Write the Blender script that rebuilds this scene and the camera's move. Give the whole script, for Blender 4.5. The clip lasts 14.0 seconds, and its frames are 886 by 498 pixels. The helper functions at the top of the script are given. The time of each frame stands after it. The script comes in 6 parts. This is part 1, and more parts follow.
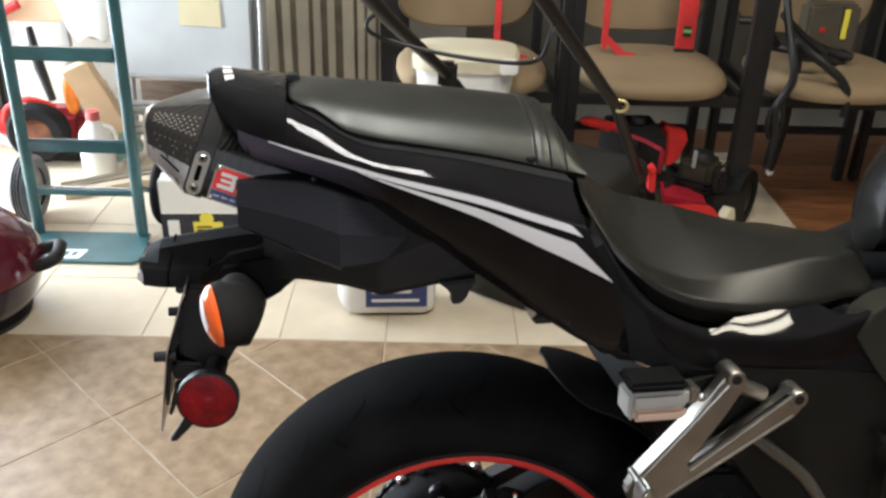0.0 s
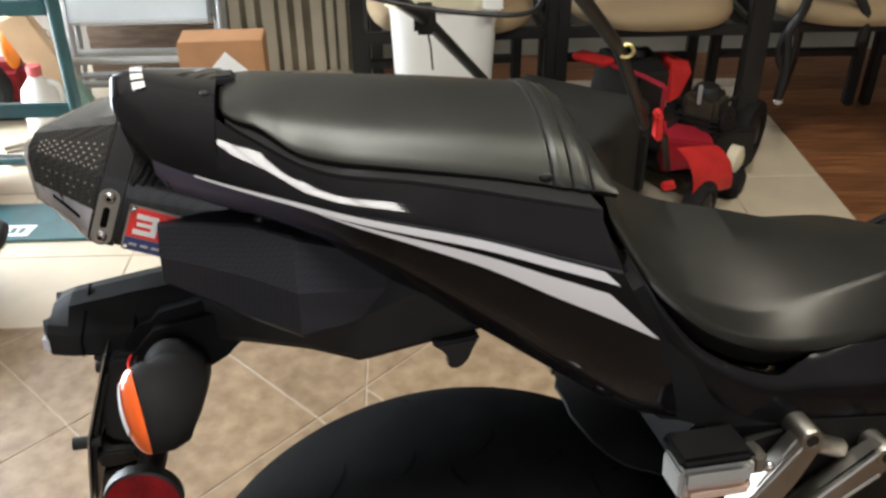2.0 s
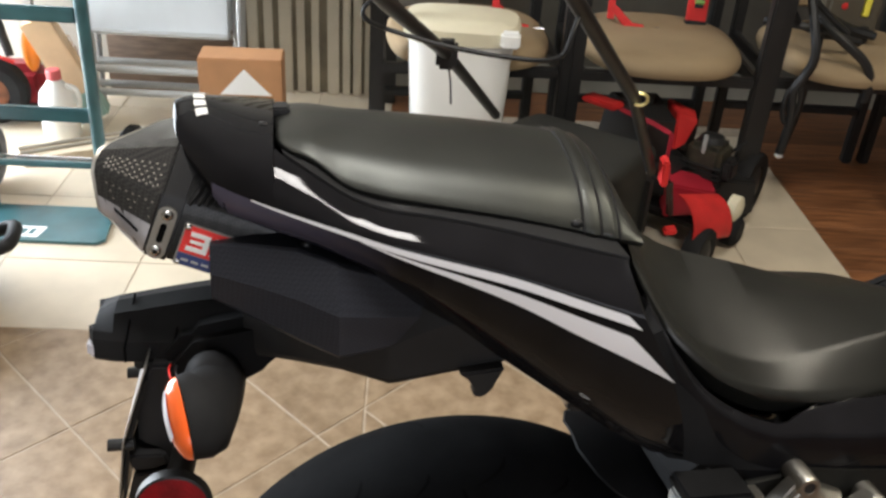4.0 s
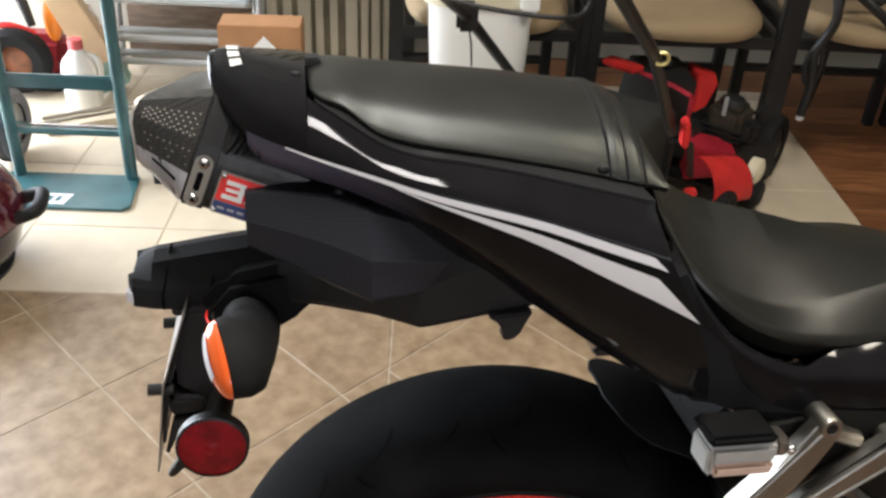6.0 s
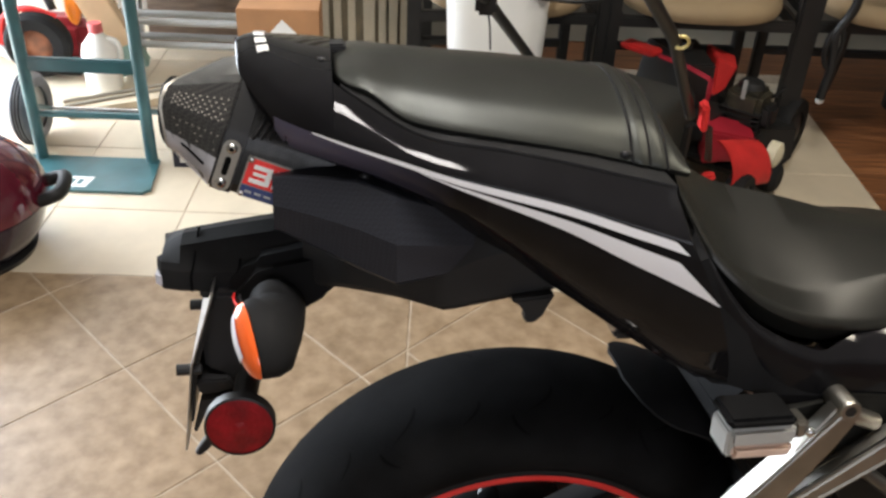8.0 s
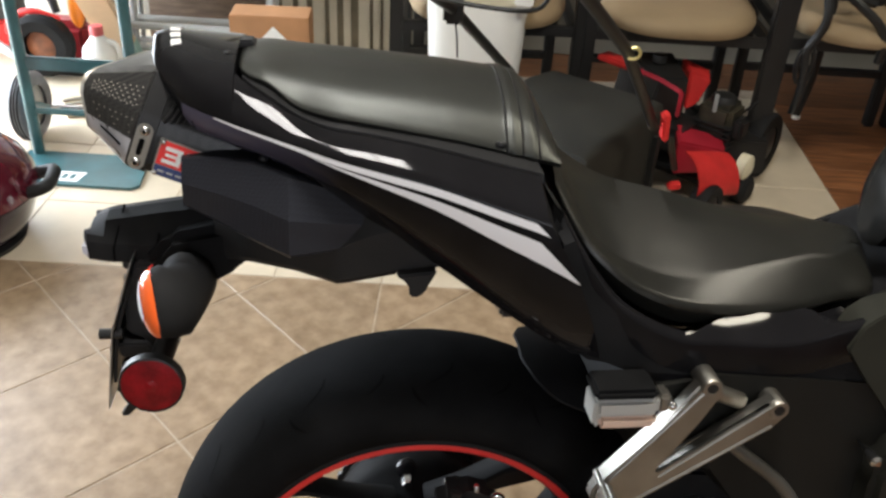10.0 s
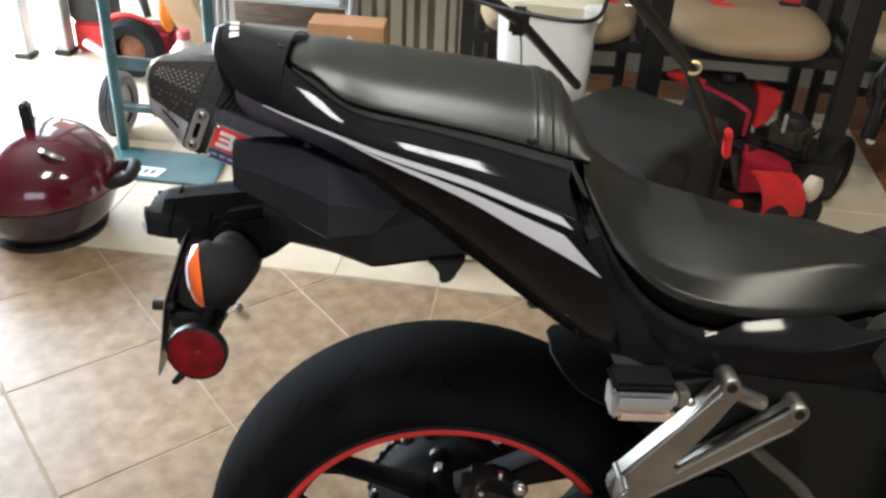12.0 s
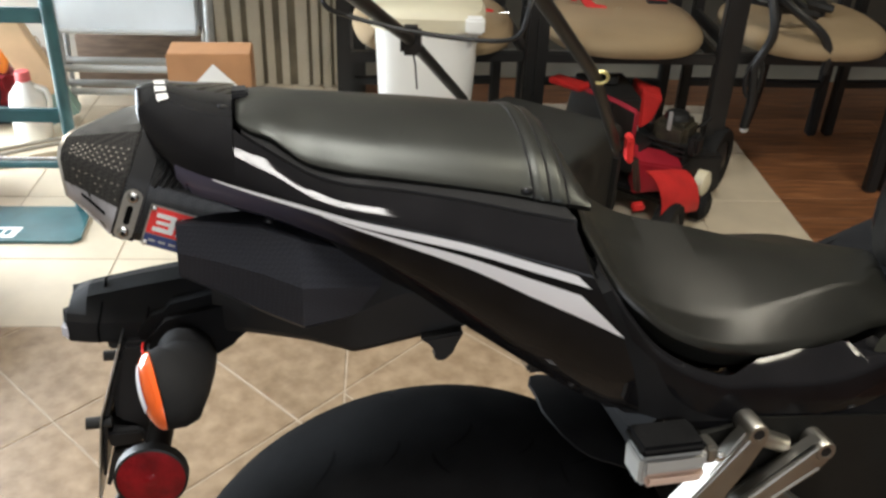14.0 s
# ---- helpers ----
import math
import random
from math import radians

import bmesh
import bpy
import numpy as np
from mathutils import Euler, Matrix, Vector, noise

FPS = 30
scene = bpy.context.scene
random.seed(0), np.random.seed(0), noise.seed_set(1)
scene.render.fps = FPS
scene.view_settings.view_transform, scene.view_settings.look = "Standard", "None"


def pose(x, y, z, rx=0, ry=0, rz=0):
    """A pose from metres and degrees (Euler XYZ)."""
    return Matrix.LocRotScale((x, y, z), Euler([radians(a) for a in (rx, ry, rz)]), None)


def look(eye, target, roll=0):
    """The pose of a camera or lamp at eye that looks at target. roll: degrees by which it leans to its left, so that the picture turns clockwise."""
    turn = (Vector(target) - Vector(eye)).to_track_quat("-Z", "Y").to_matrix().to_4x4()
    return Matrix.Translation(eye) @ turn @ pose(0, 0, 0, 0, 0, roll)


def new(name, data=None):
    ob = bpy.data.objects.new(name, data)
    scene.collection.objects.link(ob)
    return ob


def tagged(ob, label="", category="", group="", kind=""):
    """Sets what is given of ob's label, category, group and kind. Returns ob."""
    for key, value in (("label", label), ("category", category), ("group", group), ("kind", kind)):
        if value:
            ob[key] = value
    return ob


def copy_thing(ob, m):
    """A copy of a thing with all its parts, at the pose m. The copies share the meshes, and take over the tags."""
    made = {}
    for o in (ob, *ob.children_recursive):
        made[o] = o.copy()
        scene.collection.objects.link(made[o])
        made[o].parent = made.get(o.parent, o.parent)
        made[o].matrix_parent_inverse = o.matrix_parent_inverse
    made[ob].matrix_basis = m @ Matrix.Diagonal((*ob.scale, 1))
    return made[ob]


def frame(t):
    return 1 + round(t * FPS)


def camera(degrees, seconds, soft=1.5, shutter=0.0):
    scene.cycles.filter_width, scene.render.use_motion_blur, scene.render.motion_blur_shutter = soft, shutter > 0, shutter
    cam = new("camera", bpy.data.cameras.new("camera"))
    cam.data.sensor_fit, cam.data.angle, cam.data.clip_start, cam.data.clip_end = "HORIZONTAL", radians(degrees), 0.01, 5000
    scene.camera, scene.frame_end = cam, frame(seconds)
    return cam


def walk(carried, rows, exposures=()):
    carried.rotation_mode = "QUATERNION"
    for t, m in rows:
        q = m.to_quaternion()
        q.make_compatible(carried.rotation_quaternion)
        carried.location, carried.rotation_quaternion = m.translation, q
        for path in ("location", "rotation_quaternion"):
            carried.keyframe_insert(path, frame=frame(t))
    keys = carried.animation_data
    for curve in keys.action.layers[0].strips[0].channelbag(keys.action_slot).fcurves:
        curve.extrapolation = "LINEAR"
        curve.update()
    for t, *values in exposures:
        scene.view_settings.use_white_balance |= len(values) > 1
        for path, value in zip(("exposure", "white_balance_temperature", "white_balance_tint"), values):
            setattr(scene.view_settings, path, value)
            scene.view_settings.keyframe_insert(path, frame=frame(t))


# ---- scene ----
cam = camera(52.4, 14.0, soft=2.7)
PATH = [
    (0, (0.0, 0.0, 1.214), (0.028, 1.778, 0.298), 1.7),
    (0.5, (0.025, 0.061, 1.211), (0.017, 1.807, 0.236), 1.6),
    (1, (0.078, 0.131, 1.216), (0.122, 1.845, 0.187), 1.2),
    (1.5, (0.082, 0.225, 1.213), (0.071, 1.954, 0.209), 3.1),
    (2, (-0.002, 0.246, 1.206), (0.061, 1.931, 0.13), -0.3),
    (2.5, (-0.053, 0.232, 1.203), (0.007, 1.9, 0.101), 1.7),
    (2.7, (-0.047, 0.221, 1.21), (0.057, 1.923, 0.165), 2.1),
    (4.8, (-0.041, 0.206, 1.236), (0.03, 1.921, 0.21), 4.6),
    (5, (-0.044, 0.196, 1.228), (0.038, 1.899, 0.182), 4.4),
    (5.5, (-0.054, 0.187, 1.229), (0.041, 1.831, 0.093), 5.7),
    (6, (-0.052, 0.187, 1.224), (0.001, 1.869, 0.144), 3.0),
    (6.5, (-0.055, 0.183, 1.224), (0.012, 1.869, 0.15), 2.1),
    (7, (-0.064, 0.175, 1.219), (-0.01, 1.846, 0.121), 2.3),
    (7.5, (-0.062, 0.174, 1.222), (-0.021, 1.836, 0.11), 2.3),
    (7.7, (-0.061, 0.178, 1.226), (-0.03, 1.838, 0.11), 2.3),
    (9.8, (0.013, 0.132, 1.243), (-0.002, 1.823, 0.175), 3.6),
    (10, (0.063, 0.099, 1.252), (0.039, 1.775, 0.162), 3.2),
    (10.5, (0.172, 0.03, 1.236), (0.045, 1.688, 0.125), -0.7),
    (11, (0.217, -0.004, 1.247), (0.085, 1.661, 0.147), -0.4),
    (11.5, (0.19, 0.027, 1.249), (0.02, 1.687, 0.147), 0.8),
    (11.8, (0.15, 0.027, 1.254), (-0.064, 1.738, 0.241), 0.8),
    (12, (0.113, 0.052, 1.253), (-0.083, 1.733, 0.188), 2.8),
    (12.5, (0.015, 0.11, 1.28), (0.15, 1.673, 0.04), 12.6),
    (13, (-0.029, 0.17, 1.25), (-0.045, 1.827, 0.13), 3.9),
    (13.5, (-0.03, 0.19, 1.237), (-0.059, 1.876, 0.163), 1.1),
    (14, (-0.021, 0.174, 1.238), (0.106, 1.876, 0.196), 2.4),
]
# exposure in stops and white balance of the phone, which drift a little
walk(cam, [(t, look(eye, target, roll)) for t, eye, target, roll in PATH],
     [(0.0, 0.06, 6280, 12), (1.0, 0.06, 6400, 12), (7.5, 0.06, 6420, 14), (11.0, 0.06, 6320, 12), (11.8, 0.08, 6080, 12), (12.5, 0.06, 6450, 10), (13.0, 0.15, 6150, 12), (13.5, 0.19, 6080, 12), (14.0, 0.14, 6380, 11)])

# ---- light ----
world = bpy.data.worlds.new("sky")
scene.world = world
world.use_nodes = True
wn = world.node_tree.nodes
sky = wn.new("ShaderNodeTexSky")
sky.sky_type, sky.sun_disc = "NISHITA", False
sky.sun_elevation, sky.sun_rotation = radians(62), radians(-87)
world.node_tree.links.new(sky.outputs[0], wn["Background"].inputs[0])
wn["Background"].inputs[1].default_value = 0.12


def lamp(name, kind, m, power, colour, **settings):
    data = bpy.data.lights.new(name, kind)
    data.energy, data.color = power, colour
    ob = new(name, data)
    ob.matrix_world = m
    if kind == "AREA":
        data.shape, data.size, data.size_y = "RECTANGLE", settings["width"], settings["height"]
        data.spread = radians(settings.get("spread", 180))
    if kind == "SUN":
        data.angle = radians(0.6)
    return ob


SUN_UP = 62
lamp("sun", "SUN", look((-10 * math.cos(radians(SUN_UP)), 0.6, 10 * math.sin(radians(SUN_UP))), (0, 0, 0)), 4.0, (1, 0.95, 0.88))
# daylight in the doorway in the far corner
lamp("door_daylight", "AREA", look((-2.57, 2.72, 1.02), (0, 2.5, 0.7)), 185, (0.86, 0.94, 1.0), width=1.45, height=1.95)
lamp("back_door_daylight", "AREA", look((-2.1, 3.5, 1.0), (-1.5, 1.5, 0.6)), 45, (0.86, 0.94, 1.0), width=0.9, height=1.9)
# the tubes' panels of the two ceiling lights
for x in (-0.02, 0.12):
    lamp("ceiling_lamp", "AREA", look((x, 0.78, 2.53), (x, 0.7801, 0)), 15, (1.0, 0.965, 0.9), width=0.13, height=0.52)
for y in (0.96, 1.14):
    lamp("tube_lamp", "AREA", look((1.45, y, 2.53), (1.45, y + 0.0001, 0)), 13, (1.0, 0.93, 0.74), width=0.56, height=0.12)
# light of an unseen window, added at the viewer's back to brighten facing sides
lamp("added_window_light", "AREA", look((0.6, -2.47, 1.65), (0.4, 1.5, 0.7)), 24, (0.97, 0.97, 0.99), width=2.3, height=1.1)


# ---- materials ----
def mat(name, colour, rough=0.5, metal=0.0, vary=0.12, scale=8.0, bump=0.0, bump_scale=60.0, coat=0.0, rough_vary=0.1, per_piece=0.0, colour2=None, stretch=(1, 1, 1), spec=0.5):
    m = bpy.data.materials.new(name)
    m.use_nodes = True
    n, l = m.node_tree.nodes, m.node_tree.links
    b = n["Principled BSDF"]
    tc = n.new("ShaderNodeTexCoord")
    mp = n.new("ShaderNodeMapping")
    mp.inputs["Scale"].default_value = stretch
    l.new(tc.outputs["Object"], mp.inputs[0])
    big = n.new("ShaderNodeTexNoise")
    big.inputs["Scale"].default_value, big.inputs["Detail"].default_value = scale, 6
    l.new(mp.outputs[0], big.inputs["Vector"])
    ramp = n.new("ShaderNodeMapRange")
    ramp.inputs[1].default_value, ramp.inputs[2].default_value = 0.3, 0.7
    l.new(big.outputs[0], ramp.inputs[0])
    mix = n.new("ShaderNodeMix")
    mix.data_type = "RGBA"
    lo = tuple(c * (1 - vary) for c in colour)
    hi = tuple(min(1, c * (1 + vary)) for c in colour) if colour2 is None else colour2
    mix.inputs[6].default_value, mix.inputs[7].default_value = (*lo, 1), (*hi, 1)
    l.new(ramp.outputs[0], mix.inputs[0])
    out = mix.outputs[2]
    if per_piece:
        info = n.new("ShaderNodeObjectInfo")
        mr = n.new("ShaderNodeMapRange")
        mr.inputs[3].default_value, mr.inputs[4].default_value = 1 - per_piece, 1 + per_piece
        l.new(info.outputs["Random"], mr.inputs[0])
        hsv = n.new("ShaderNodeHueSaturation")
        l.new(out, hsv.inputs["Color"])
        l.new(mr.outputs[0], hsv.inputs["Value"])
        out = hsv.outputs[0]
    l.new(out, b.inputs["Base Color"])
    rr = n.new("ShaderNodeMapRange")
    rr.inputs[3].default_value, rr.inputs[4].default_value = max(0.02, rough - rough_vary * rough), min(1, rough + rough_vary * rough)
    l.new(big.outputs[0], rr.inputs[0])
    l.new(rr.outputs[0], b.inputs["Roughness"])
    b.inputs["Metallic"].default_value = metal
    b.inputs["Coat Weight"].default_value = coat
    b.inputs["Coat Roughness"].default_value = 0.06
    b.inputs["Specular IOR Level"].default_value = spec
    if bump:
        fine = n.new("ShaderNodeTexNoise")
        fine.inputs["Scale"].default_value, fine.inputs["Detail"].default_value = bump_scale, 4
        l.new(mp.outputs[0], fine.inputs["Vector"])
        bp = n.new("ShaderNodeBump")
        bp.inputs["Strength"].default_value, bp.inputs["Distance"].default_value = bump, 0.002
        l.new(fine.outputs[0], bp.inputs["Height"])
        l.new(bp.outputs[0], b.inputs["Normal"])
    return m


def checked(name, dark, light, size, rough, coat=0.0):
    """Woven carbon fibre: a small diagonal check of two dark tones."""
    m = mat(name, dark, rough, coat=coat)
    n, l = m.node_tree.nodes, m.node_tree.links
    tc = n.new("ShaderNodeTexCoord")
    mp = n.new("ShaderNodeMapping")
    mp.inputs["Rotation"].default_value = (0.5, 0.4, radians(45))
    ck = n.new("ShaderNodeTexChecker")
    ck.inputs["Color1"].default_value, ck.inputs["Color2"].default_value = (*dark, 1), (*light, 1)
    ck.inputs["Scale"].default_value = size
    l.new(tc.outputs["Object"], mp.inputs[0])
    l.new(mp.outputs[0], ck.inputs["Vector"])
    l.new(ck.outputs[0], n["Principled BSDF"].inputs["Base Color"])
    return m


GLOSS = mat("black_paint", (0.0095, 0.0092, 0.0102), 0.05, vary=0.2, scale=20, spec=0.14)
MATTE = mat("black_plastic", (0.018, 0.0178, 0.0182), 0.5, vary=0.25, bump=0.12, bump_scale=500, spec=0.2)
TANKBLACK = mat("deep_black_paint", (0.0115, 0.0113, 0.0105), 0.2, vary=0.2, scale=20, spec=0.045)
SATIN = mat("satin_black", (0.011, 0.011, 0.0115), 0.34, vary=0.25, bump=0.05, bump_scale=300, spec=0.35)
VINYL = mat("black_vinyl", (0.018, 0.0182, 0.016), 0.36, vary=0.15, bump=0.15, bump_scale=900, scale=12, spec=0.52)
VINYL.node_tree.nodes["Principled BSDF"].inputs["Specular Tint"].default_value = (0.95, 1.0, 0.93, 1)
SEATGRIP = mat("grippy_seat_vinyl", (0.0135, 0.0135, 0.0115), 0.3, vary=0.15, bump=0.12, bump_scale=900, scale=12, spec=0.45)
RUBBER = mat("tyre_rubber", (0.0155, 0.0155, 0.0158), 0.6, vary=0.3, bump=0.15, bump_scale=350, scale=14, spec=0.05)
TYRE = mat("worn_tyre_rubber", (0.0112, 0.0112, 0.0115), 0.8, vary=0.3, bump=0.2, bump_scale=350, scale=14, spec=0.02)
ARMALU = mat("brushed_aluminium", (0.4, 0.38, 0.335), 0.45, metal=1.0, vary=0.15, bump=0.08, bump_scale=200, scale=12)
GROOVE = mat("groove_black", (0.004, 0.004, 0.004), 0.9, spec=0.05)
PANEL = mat("dark_panel_plastic", (0.02, 0.02, 0.0165), 0.4, vary=0.25, bump=0.08, bump_scale=400, spec=0.25)
OLIVE = mat("olive_black_plastic", (0.03, 0.03, 0.0235), 0.55, vary=0.25, bump=0.1, bump_scale=400, spec=0.1)
SPAR = mat("black_frame_coat", (0.0135, 0.0133, 0.0115), 0.45, vary=0.3, bump=0.08, bump_scale=300, spec=0.15)
WHITE = mat("white_decal", (0.9, 0.9, 0.93), 0.3, vary=0.03)
LETTER = mat("white_print", (0.8, 0.8, 0.78), 0.4, vary=0.04)
REDPAINT = mat("red_paint", (0.55, 0.03, 0.028), 0.5, vary=0.2, scale=15, spec=0.25)
REDTAPE = mat("red_tape", (0.82, 0.035, 0.03), 0.4, vary=0.08)
REDLENS = mat("red_lens", (0.28, 0.004, 0.01), 0.3, vary=0.35, scale=60, bump=0.4, bump_scale=300, coat=0.08, spec=0.25)
AMBER = mat("amber_lens", (0.85, 0.13, 0.02), 0.15, vary=0.15, coat=0.6)
ALU = mat("cast_aluminium", (0.34, 0.325, 0.29), 0.38, metal=1.0, vary=0.12, bump=0.1, bump_scale=250, scale=25)
STEEL = mat("bright_steel", (0.6, 0.6, 0.6), 0.22, metal=1.0, vary=0.1)
PLATE = mat("bare_plate", (0.4, 0.4, 0.39), 0.35, metal=1.0, vary=0.1)
FLUID = mat("milky_plastic", (0.42, 0.42, 0.4), 0.35, vary=0.05)
FLUIDLOW = mat("fluid_level", (0.68, 0.5, 0.4), 0.35, vary=0.08)
CARBON = checked("carbon_weave", (0.008, 0.008, 0.008), (0.02, 0.02, 0.019), 420, 0.36, 0.15)
CARBON.node_tree.nodes["Principled BSDF"].inputs["Specular IOR Level"].default_value = 0.2
CAPCARBON = checked("carbon_cap", (0.012, 0.012, 0.012), (0.04, 0.039, 0.037), 420, 0.3, 0.7)
CARBONFINE = checked("carbon_fine", (0.0155, 0.0166, 0.0218), (0.024, 0.0256, 0.033), 420, 0.45)
CARBONFINE.node_tree.nodes["Principled BSDF"].inputs["Specular IOR Level"].default_value = 0.32
# cap metal, made paler to carry the bright floor's reflection
PALECAP = mat("cap_metal_sheen", (0.5, 0.5, 0.53), 0.32, vary=0.3, scale=35, stretch=(1, 1, 0.3), metal=0.25)
CLEAR = mat("clear_lens", (0.6, 0.6, 0.65), 0.12, vary=0.05)
BLUELAB = mat("blue_label", (0.03, 0.05, 0.16), 0.35)
YELLOW = mat("yellow_print", (0.8, 0.7, 0.08), 0.4)
TILE = mat("beige_tile", (0.245, 0.163, 0.091), 0.4, vary=0.2, scale=22, bump=0.12, bump_scale=40, per_piece=0.06, colour2=(0.37, 0.267, 0.168))
CREAM = mat("cream_tile", (0.58, 0.5, 0.375), 0.38, vary=0.1, scale=7, bump=0.08, bump_scale=40, per_piece=0.04)
GROUT = mat("grout", (0.42, 0.34, 0.25), 0.85, vary=0.15, scale=30)
WOOD = mat("laminate_plank", (0.13, 0.048, 0.02), 0.33, vary=0.35, scale=5, bump=0.06, bump_scale=50, per_piece=0.35, colour2=(0.32, 0.135, 0.055), stretch=(1.2, 14, 1))
WALLDARK = mat("shaded_wall_paint", (0.12, 0.108, 0.085), 0.7, vary=0.12, bump=0.15, bump_scale=120)
WALL = mat("wall_paint", (0.42, 0.4, 0.35), 0.7, vary=0.05, bump=0.15, bump_scale=120)
CEIL = mat("ceiling_paint", (0.34, 0.32, 0.28), 0.8, vary=0.03)
TRIM = mat("trim_paint", (0.75, 0.74, 0.7), 0.4, vary=0.04)
TEAL = mat("teal_enamel", (0.035, 0.115, 0.13), 0.35, vary=0.25, scale=12, coat=0.3, bump=0.06, bump_scale=80)
BURGUNDY = mat("burgundy_enamel", (0.085, 0.006, 0.016), 0.12, vary=0.2, coat=0.8)
GREYMETAL = mat("grey_metal", (0.42, 0.43, 0.42), 0.3, vary=0.1, metal=0.3, scale=5)
GREYPANEL = mat("grey_panel", (0.5, 0.53, 0.54), 0.3, vary=0.12, scale=4)
CARDBOARD = mat("cardboard", (0.4, 0.2, 0.09), 0.85, vary=0.12, scale=10, bump=0.1)
PALECARD = mat("pale_carton", (0.62, 0.45, 0.28), 0.8, vary=0.12, scale=10)
TAN = mat("tan_fabric", (0.27, 0.195, 0.11), 0.85, vary=0.12, bump=0.3, bump_scale=400, scale=6)
BLACKMETAL = mat("black_metal", (0.0135, 0.0135, 0.0135), 0.45, vary=0.2, spec=0.35)
BINWHITE = mat("bin_plastic", (0.8, 0.8, 0.77), 0.45, vary=0.04)
LIDCREAM = mat("lid_plastic", (0.66, 0.61, 0.45), 0.5, vary=0.06)
BAG = mat("bag_fabric", (0.0115, 0.0112, 0.0075), 0.8, vary=0.35, bump=0.4, bump_scale=250, scale=14)
ORANGE = mat("orange_plastic", (0.85, 0.25, 0.02), 0.4, vary=0.1)
REDCLOTH = mat("dark_red_plastic", (0.35, 0.015, 0.03), 0.4, vary=0.25)
PANELTAN = mat("corrugated_sheet", (0.46, 0.42, 0.33), 0.45, vary=0.15, scale=4)
CONCRETE = mat("driveway", (0.62, 0.6, 0.56), 0.9, vary=0.1, scale=2)

FADE = mat("lilac_fade_print", (0.2, 0.195, 0.26), 0.07, vary=0.06, spec=0.13)
fn, fl = FADE.node_tree.nodes, FADE.node_tree.links
fade_at, fade_x, fade_k, fade_mix = fn.new("ShaderNodeTexCoord"), fn.new("ShaderNodeSeparateXYZ"), fn.new("ShaderNodeMapRange"), fn.new("ShaderNodeMix")
fade_mix.data_type = "RGBA"
fade_k.inputs[1].default_value, fade_k.inputs[2].default_value = -0.21, -0.085
fade_mix.inputs[6].default_value, fade_mix.inputs[7].default_value = (0.1, 0.095, 0.14, 1), (0.0075, 0.007, 0.0085, 1)
fl.new(fade_at.outputs["Object"], fade_x.inputs[0])
fl.new(fade_x.outputs[0], fade_k.inputs[0])
fl.new(fade_k.outputs[0], fade_mix.inputs[0])
fl.new(fade_mix.outputs[2], fn["Principled BSDF"].inputs["Base Color"])


# ---- mesh helpers ----
def finish(name, bm, material, smooth=True, bevel=0.0, sharp=38):
    if bevel:
        bmesh.ops.bevel(bm, geom=bm.edges[:], offset=bevel, segments=2, affect="EDGES", clamp_overlap=True)
    bmesh.ops.recalc_face_normals(bm, faces=bm.faces)
    me = bpy.data.meshes.new(name)
    bm.to_mesh(me)
    bm.free()
    me.materials.append(material)
    if smooth:
        for p in me.polygons:
            p.use_smooth = True
        me.set_sharp_from_angle(angle=radians(sharp))
    return me


def part(name, bm, material, parent, label="", smooth=True, bevel=0.0, sharp=38):
    ob = new(name, finish(name, bm, material, smooth, bevel, sharp))
    ob.parent = parent
    if label:
        ob["label"] = label
    return ob


def thing(name, label, category, m=None, group="", kind=""):
    ob = new(name)
    ob.empty_display_size = 0.05
    ob.matrix_world = m or Matrix()
    return tagged(ob, label, category, group, kind)


def solo(name, bm, material, label, category, m=None, smooth=True, bevel=0.0, group="", kind=""):
    ob = new(name, finish(name, bm, material, smooth, bevel))
    ob.matrix_world = m or Matrix()
    return tagged(ob, label, category, group, kind)


def box(lo, hi, bm=None):
    bm = bm or bmesh.new()
    c = [(a + b) / 2 for a, b in zip(lo, hi)]
    s = [abs(b - a) for a, b in zip(lo, hi)]
    bmesh.ops.create_cube(bm, size=1, matrix=Matrix.LocRotScale(c, None, s))
    return bm


def rbox(lo, hi, r=0.004):
    bm = box(lo, hi)
    bmesh.ops.bevel(bm, geom=bm.edges[:], offset=r, segments=2, affect="EDGES", clamp_overlap=True)
    return bm


def loft(rings, caps=True, closed=True, bm=None):
    bm = bm or bmesh.new()
    rows = [[bm.verts.new(p) for p in ring] for ring in rings]
    n = len(rows[0])
    for a, b in zip(rows, rows[1:]):
        for i in range(n if closed else n - 1):
            j = (i + 1) % n
            bm.faces.new((a[i], a[j], b[j], b[i]))
    if caps and closed:
        bm.faces.new(rows[0])
        bm.faces.new(rows[-1])
    return bm


def slab(outline, y0, y1, r=0.0, bm=None):
    """An outline in x and z, extruded from y0 to y1."""
    bm = bm or bmesh.new()
    a = [bm.verts.new((x, y0, z)) for x, z in outline]
    b = [bm.verts.new((x, y1, z)) for x, z in outline]
    n = len(a)
    bm.faces.new(a)
    bm.faces.new(b[::-1])
    for i in range(n):
        bm.faces.new((a[i], b[i], b[(i + 1) % n], a[(i + 1) % n]))
    if r:
        bmesh.ops.bevel(bm, geom=bm.edges[:], offset=r, segments=2, affect="EDGES", clamp_overlap=True)
    return bm


